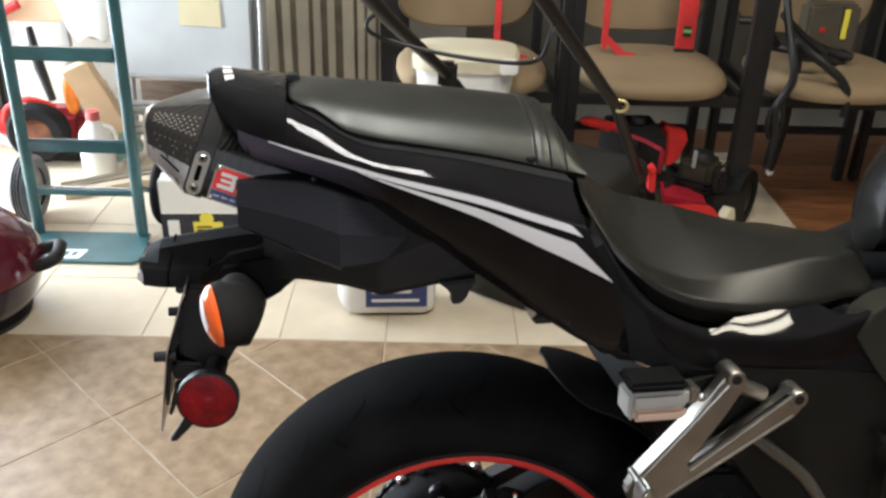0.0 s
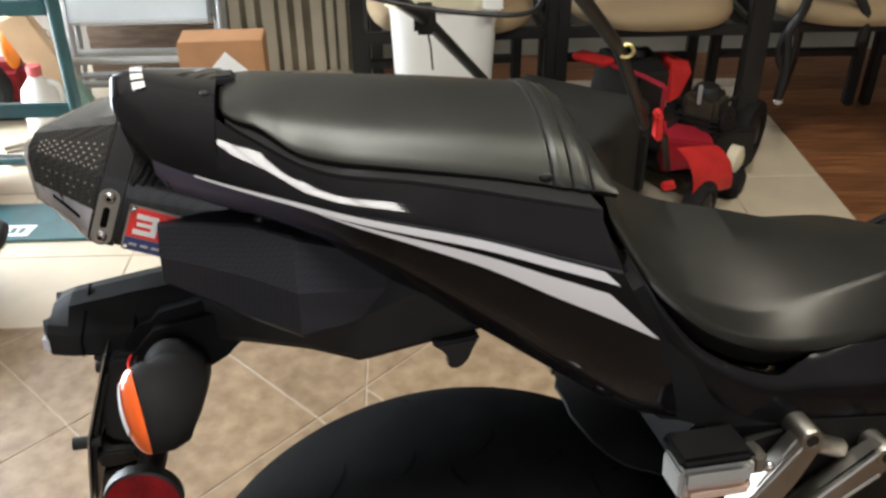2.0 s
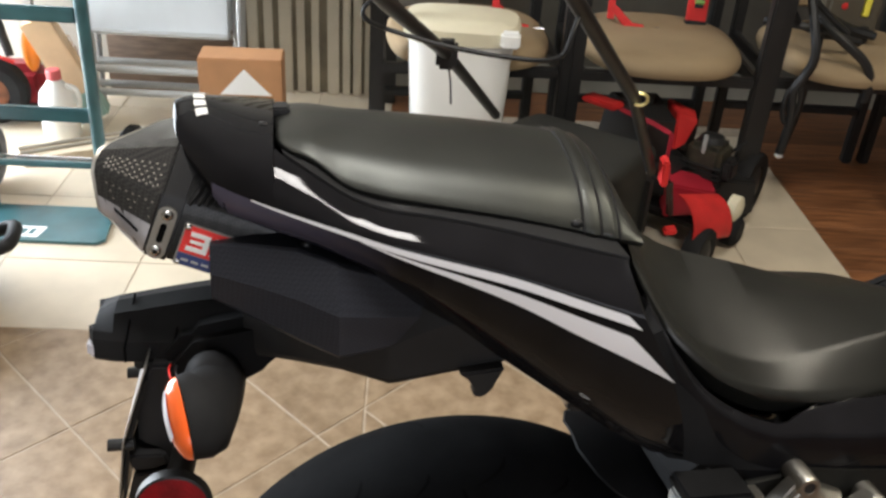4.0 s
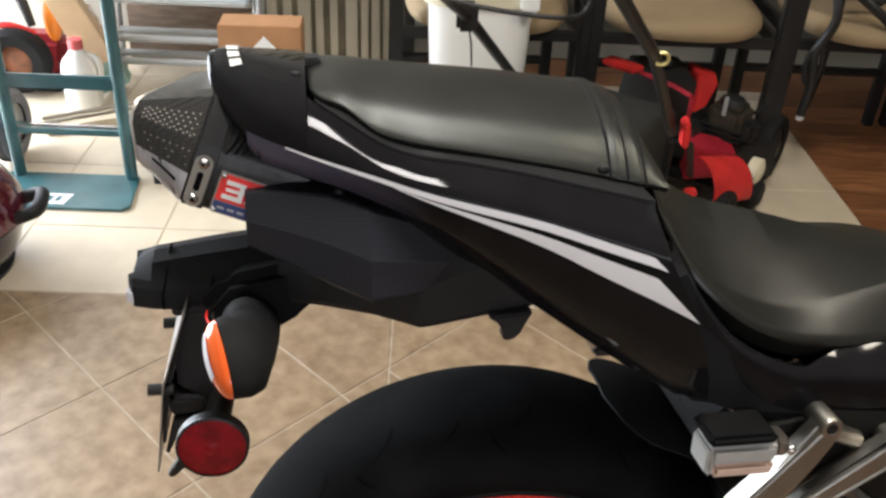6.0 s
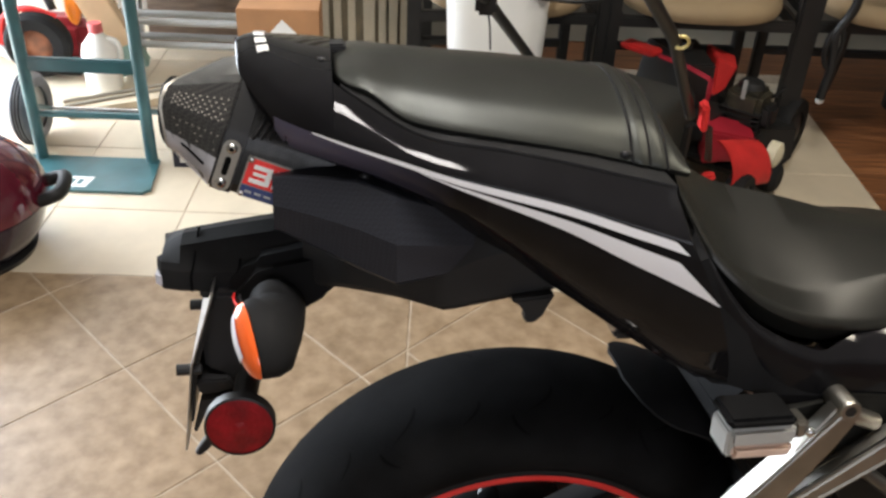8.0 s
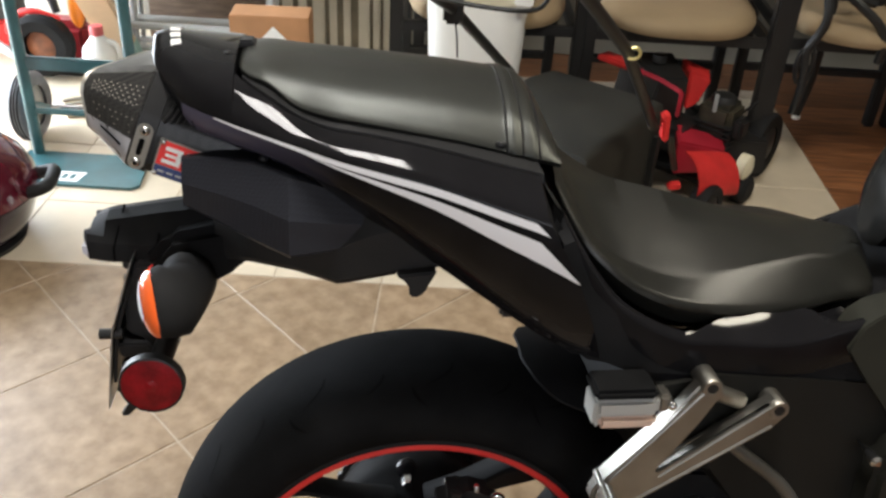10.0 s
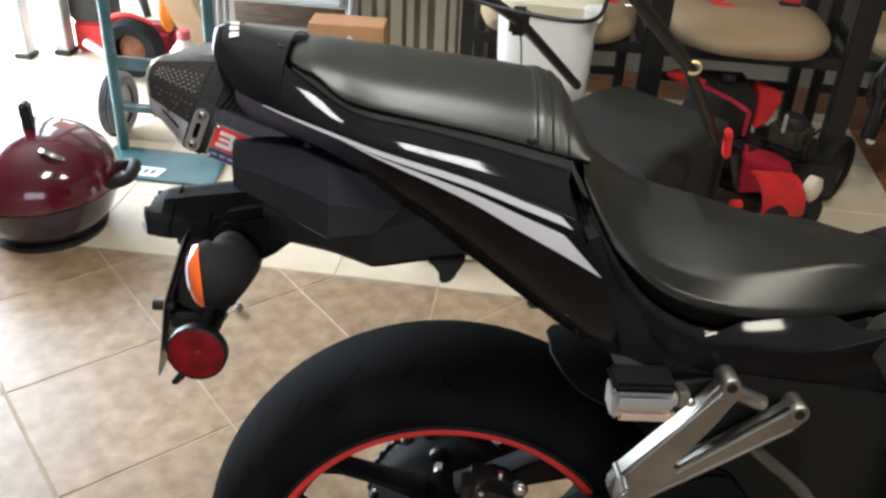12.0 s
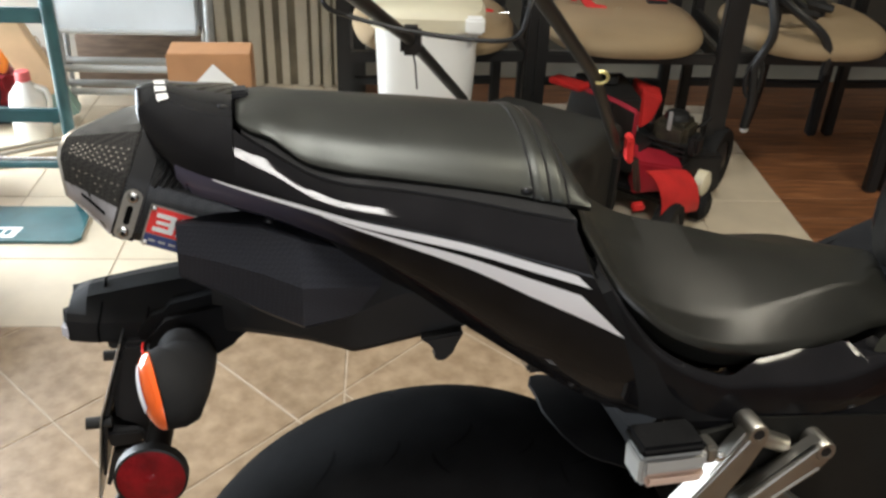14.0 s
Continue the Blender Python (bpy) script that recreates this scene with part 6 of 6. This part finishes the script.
part("rope_guide", tube([RC + Vector((0.01 + 0.014 * math.cos(a), -0.012, 0.012 * math.sin(a))) for a in (math.pi * k / 6 - 2.2 for k in range(10))], 0.0035, 8), mat("brass_wire", (0.75, 0.65, 0.3), 0.3, metal=0.7), hd, "yellow rope guide")
part("tube_end", ellipsoid(LL, (0.011, 0.011, 0.011), seg=12, rings=8), REDPAINT, hd)
part("tube_bolt", ellipsoid(RL + Vector((-0.012, -0.012, 0.004)), (0.005, 0.005, 0.005), seg=10, rings=6), STEEL, hd)
part("bail", tube([LM + Vector((0, 0, 0.02)), (-0.111, 1.482, 0.868), (-0.105, 1.48, 0.848), (-0.062, 1.48, 0.8335), (0.012, 1.478, 0.8175), (0.088, 1.476, 0.808), (0.15, 1.474, 0.806), (0.178, 1.472, 0.818), (0.187, 1.474, 0.848), RM], 0.0036, 8, smooth=4), BLACKMETAL, hd, "thin black bail bar")
part("cable_end", tube([LK, LK + Vector((0.01, -0.02, -0.05)), LK + Vector((0.014, -0.02, -0.1))], 0.002, 6), BLACKMETAL, hd)


# dining chairs
def armchair():
    ch = thing("dining_chair", "black metal dining chair with a tan padded seat", "chair", pose(0.655, 2.72, 0), group="chairs along the wall")
    rr = []
    for z, k in ((0.425, 0.9), (0.43, 0.97), (0.445, 1.0), (0.46, 0.99), (0.475, 0.93), (0.482, 0.8)):
        ring = []
        for i in range(40):
            a = 2 * math.pi * i / 40
            c, s = math.cos(a), math.sin(a)
            ring.append((0.228 * k * math.copysign(abs(c) ** 0.75, c), (0.255 if s < 0 else 0.24) * k * math.copysign(abs(s) ** 0.8, s), z))
        rr.append(ring)
    part("seat", loft(rr), TAN, ch, "tan padded seat")
    rr = []
    for y, k in ((0.23, 0.86), (0.235, 0.96), (0.25, 1.0), (0.272, 0.96), (0.277, 0.86)):
        rr.append([(0.235 * k * math.copysign(abs(c) ** 0.5, c), y + 0.12 * (0.2 * k * s + 0.2), 0.73 + 0.22 * k * math.copysign(abs(s) ** 0.5, s)) for c, s in ((math.cos(2 * math.pi * i / 36), math.sin(2 * math.pi * i / 36)) for i in range(36))])
    part("backrest", loft(rr), TAN, ch, "tan padded backrest")
    for s in (-1, 1):
        part("front_leg", rbox((s * 0.255 - 0.018, -0.2, 0.0), (s * 0.255 + 0.018, -0.165, 0.8), 0.005), BLACKMETAL, ch)
        part("rear_leg", rbox((s * 0.235 - 0.016, 0.22, 0.0), (s * 0.235 + 0.016, 0.255, 0.9), 0.005), BLACKMETAL, ch)
        part("armrest", rbox((s * 0.255 - 0.022, -0.22, 0.795), (s * 0.255 + 0.022, 0.24, 0.82), 0.008), BLACKMETAL, ch)
        part("side_rail", rbox((s * 0.24 - 0.012, -0.18, 0.4), (s * 0.24 + 0.012, 0.23, 0.43), 0.004), BLACKMETAL, ch)
    part("front_rail", rbox((-0.24, -0.19, 0.395), (0.24, -0.17, 0.425), 0.004), BLACKMETAL, ch)
    part("stretcher", rbox((-0.25, 0.225, 0.17), (0.25, 0.25, 0.195), 0.004), BLACKMETAL, ch)
    return ch


chair = armchair()
for k in (-1, 1, 2, 3):
    copy_thing(chair, pose(0.655 + 0.545 * k, 2.72 + (0.01 * k), 0, 0, 0, (2, -1, 3)[k % 3]))


def clamp(x, y, h, lean):
    c = thing("bar_clamp", "red bar clamp standing on a chair seat", "clamp", pose(x, y, 0.475, lean, 0, -6), group="red bar clamps")
    part("clamp_bar", rbox((-0.013, -0.004, 0.02), (0.007, 0.004, h), 0.002), REDPAINT, c)
    part("clamp_jaw", slab([(-0.016, 0.06), (0.012, 0.06), (0.06, 0.012), (0.095, 0.012), (0.095, -0.01), (0.05, -0.012)], -0.009, 0.009, 0.003), REDPAINT, c)
    part("clamp_screw", tube([(0.085, 0, 0.0), (0.14, 0, 0.004)], 0.005, 8), STEEL, c)
    part("clamp_pad", lathe([(0, -0.006), (0.012, -0.006), (0.012, 0.004), (0, 0.004)], 14, "z", (0.075, 0, -0.014)), STEEL, c)
    return c


clamp(0.53, 2.78, 0.42, -14)
clamp(0.19, 2.72, 0.42, -14)
lev = thing("spirit_level", "red spirit level with a green vial leaning on a backrest", "level", pose(0.79, 2.83, 0.478, -14, 3, 0))
part("level_body", rbox((-0.028, -0.012, 0), (0.028, 0.012, 0.5), 0.003), REDPAINT, lev)
part("level_window", rbox((-0.016, -0.0135, 0.045), (0.016, 0.0135, 0.085), 0.003), BLACKMETAL, lev)
part("level_vial", tube([(-0.013, -0.0138, 0.065), (0.013, -0.0138, 0.065)], 0.006, 10), mat("green_vial", (0.25, 0.45, 0.12), 0.15), lev, "green vial")
part("level_end", rbox((-0.03, -0.014, -0.003), (0.03, 0.014, 0.012), 0.002), BLACKMETAL, lev)

ropes = thing("strap_bundle", "tangle of black straps and hoses hung over a chair", "straps")
part("strap", tube([(0.985, 2.62, 0.78), (0.995, 2.56, 0.66), (1.012, 2.5, 0.55), (1.018, 2.49, 0.5), (1.01, 2.5, 0.455), (0.99, 2.5, 0.41), (0.998, 2.5, 0.352), (1.003, 2.5, 0.299), (0.997, 2.5, 0.225)], 0.0125, 8, smooth=4), BLACKMETAL, ropes)
part("strap", tube([(1.03, 2.6, 0.6), (1.067, 2.53, 0.565), (1.114, 2.5, 0.532), (1.163, 2.49, 0.492), (1.186, 2.49, 0.442), (1.19, 2.5, 0.39)], 0.0125, 8, smooth=4), BLACKMETAL, ropes)
part("strap_loop", tube([(0.995 + 0.022 * math.cos(a), 2.5, 0.37 + 0.055 * math.sin(a)) for a in (2 * math.pi * k / 16 for k in range(17))], 0.007, 8), BLACKMETAL, ropes)
part("drop_cord", tube([(1.04, 2.62, 0.555), (1.067, 2.6, 0.53), (1.085, 2.64, 0.4), (1.1, 2.68, 0.26), (1.1, 2.72, 0.13)], 0.01, 8, smooth=4), BLACKMETAL, ropes)
part("cord_end", ellipsoid((1.099, 2.721, 0.121), (0.014, 0.012, 0.011), seg=12, rings=8), LETTER, ropes, "white strap end")
for pts in ([(0.88, 2.62, 0.632), (0.93, 2.6, 0.63), (0.965, 2.59, 0.6), (0.995, 2.6, 0.565)], [(0.93, 2.66, 0.55), (1.0, 2.6, 0.56), (1.08, 2.58, 0.545), (1.18, 2.6, 0.52)], [(0.99, 2.58, 0.66), (1.06, 2.62, 0.6), (1.15, 2.62, 0.535)]):
    part("hose", tube(pts, 0.012, 8, smooth=4), BLACKMETAL, ropes)
knife = thing("power_tool", "dull brown tool case with a yellow bar on a chair seat", "tool", pose(1.2, 2.76, 0.48))
part("tool_body", rbox((-0.075, -0.03, 0.0), (0.085, 0.05, 0.18), 0.012), mat("dull_case", (0.075, 0.062, 0.042), 0.6, vary=0.2), knife)
part("yellow_trim", rbox((0.026, -0.036, 0.075), (0.05, -0.028, 0.172), 0.004), YELLOW, knife)
part("red_trim", rbox((-0.035, -0.036, 0.095), (-0.018, -0.028, 0.112), 0.003), REDPAINT, knife)
part("case_grip", tube([(-0.09, -0.03, 0.06), (-0.1, -0.06, 0.09), (-0.06, -0.06, 0.07), (0.0, -0.05, 0.045), (0.07, -0.06, 0.03)], 0.013, 8, smooth=3), BLACKMETAL, knife)
part("case_foot", rbox((0.0, -0.05, 0.0), (0.06, -0.03, 0.05), 0.006), BLACKMETAL, knife)

nut = solo("loose_bolt", lathe([(0, 0.0), (0.011, 0.0), (0.011, 0.012), (0.006, 0.013), (0.006, 0.018), (0, 0.018)], 6), STEEL, "small steel bolt lying on the tiles", "bolt", pose(-0.545, 1.667, 0, 70, 0, 30))
nut.location.z = 0.011

# ---- floor pieces ----
BORDER, WOOD_X = 1.856, 1.155


def clip(poly, nx, ny, d):
    """Keep the part of a polygon where nx * x + ny * y <= d."""
    out = []
    for i, p in enumerate(poly):
        q = poly[(i + 1) % len(poly)]
        a, b = nx * p[0] + ny * p[1] - d, nx * q[0] + ny * q[1] - d
        if a <= 0:
            out.append(p)
        if (a < 0 < b) or (b < 0 < a):
            k = a / (a - b)
            out.append((p[0] + (q[0] - p[0]) * k, p[1] + (q[1] - p[1]) * k))
    return out


def shrink(poly, g):
    """Draw each side of a convex polygon in by g."""
    out = poly
    area = sum(p[0] * q[1] - q[0] * p[1] for p, q in zip(poly, poly[1:] + poly[:1]))
    sign = 1 if area > 0 else -1
    for p, q in zip(poly, poly[1:] + poly[:1]):
        dx, dy = q[0] - p[0], q[1] - p[1]
        ln = math.hypot(dx, dy)
        if ln < 1e-5:
            continue
        nx, ny = sign * dy / ln, -sign * dx / ln
        out = clip(out, nx, ny, nx * p[0] + ny * p[1] - g)
    return out


def piece(name, poly, material, gap=0.0022, lift=0.0):
    top, edge = shrink(poly, gap + 0.0012), shrink(poly, gap)
    if len(top) < 3 or len(top) != len(edge):
        return
    if abs(sum(p[0] * q[1] - q[0] * p[1] for p, q in zip(top, top[1:] + top[:1]))) < 0.0008:
        return
    cx, cy = sum(p[0] for p in top) / len(top), sum(p[1] for p in top) / len(top)
    n = len(top)
    verts = [(x - cx, y - cy, 0.0) for x, y in top] + [(x - cx, y - cy, -0.001) for x, y in edge] + [(x - cx, y - cy, -0.008) for x, y in edge]
    faces = [tuple(range(n))] + [(i, (i + 1) % n, n + (i + 1) % n, n + i)[::-1] for i in range(n)] + [(n + i, n + (i + 1) % n, 2 * n + (i + 1) % n, 2 * n + i)[::-1] for i in range(n)]
    me = bpy.data.meshes.new(name)
    me.from_pydata(verts, [], faces)
    me.materials.append(material)
    me.update()
    bm = bmesh.new()
    bm.from_mesh(me)
    bmesh.ops.recalc_face_normals(bm, faces=bm.faces)
    bm.to_mesh(me)
    bm.free()
    ob = new(name, me)
    ob.parent = floor
    ob.location = (cx, cy, lift)


SIDE = 0.336
JOINT_X = -0.106
DIAG = SIDE * math.sqrt(2)
rng = random.Random(4)
# two fields of diagonal tiles, meeting in a straight joint
for first, keep, limit in ((0.87, 1, JOINT_X), (1.515, -1, -JOINT_X)):
    for i in range(-13, 11):
        for j in range(-9, 15):
            p, q = first + i * DIAG, -2.212 + j * DIAG
            poly = [((a + b) / 2, (a - b) / 2) for a, b in ((p, q), (p + DIAG, q), (p + DIAG, q + DIAG), (p, q + DIAG))]
            poly = clip(clip(clip(clip(clip(poly, keep, 0, limit), 0, 1, BORDER), 1, 0, WOOD_X), -1, 0, 2.6), 0, -1, 2.5)
            if len(poly) > 2:
                piece("tile", poly, TILE, lift=rng.uniform(-0.0004, 0.0004))
xs = [-2.6, -2.35, -2.02, -1.69, -1.36, -1.03, -0.70, -0.365, -0.105, 0.22, 0.55, 0.88, WOOD_X]
ys = [BORDER, 2.143, 2.473, 2.803, 3.133, 3.463, 3.48]
WALL_STRIP = 3.133
for a, b in zip(xs, xs[1:]):
    for c, d in zip(ys, ys[1:]):
        if c >= WALL_STRIP and a >= -0.11:
            continue
        piece("tile", [(a, c), (b, c), (b, d), (a, d)], CREAM, 0.0018, rng.uniform(-0.0003, 0.0003))
y = -2.427
row = 0
while y < 3.46:
    x = WOOD_X if y < WALL_STRIP - 0.01 else -0.105
    step = rng.uniform(0.3, 1.1)
    while x < 4.2:
        x2 = min(4.2, x + step)
        piece("plank", [(x, y), (x2, y), (x2, y + 0.12), (x, y + 0.12)], WOOD, 0.0005)
        x, step = x2, 1.2
    y += 0.12
    row += 1
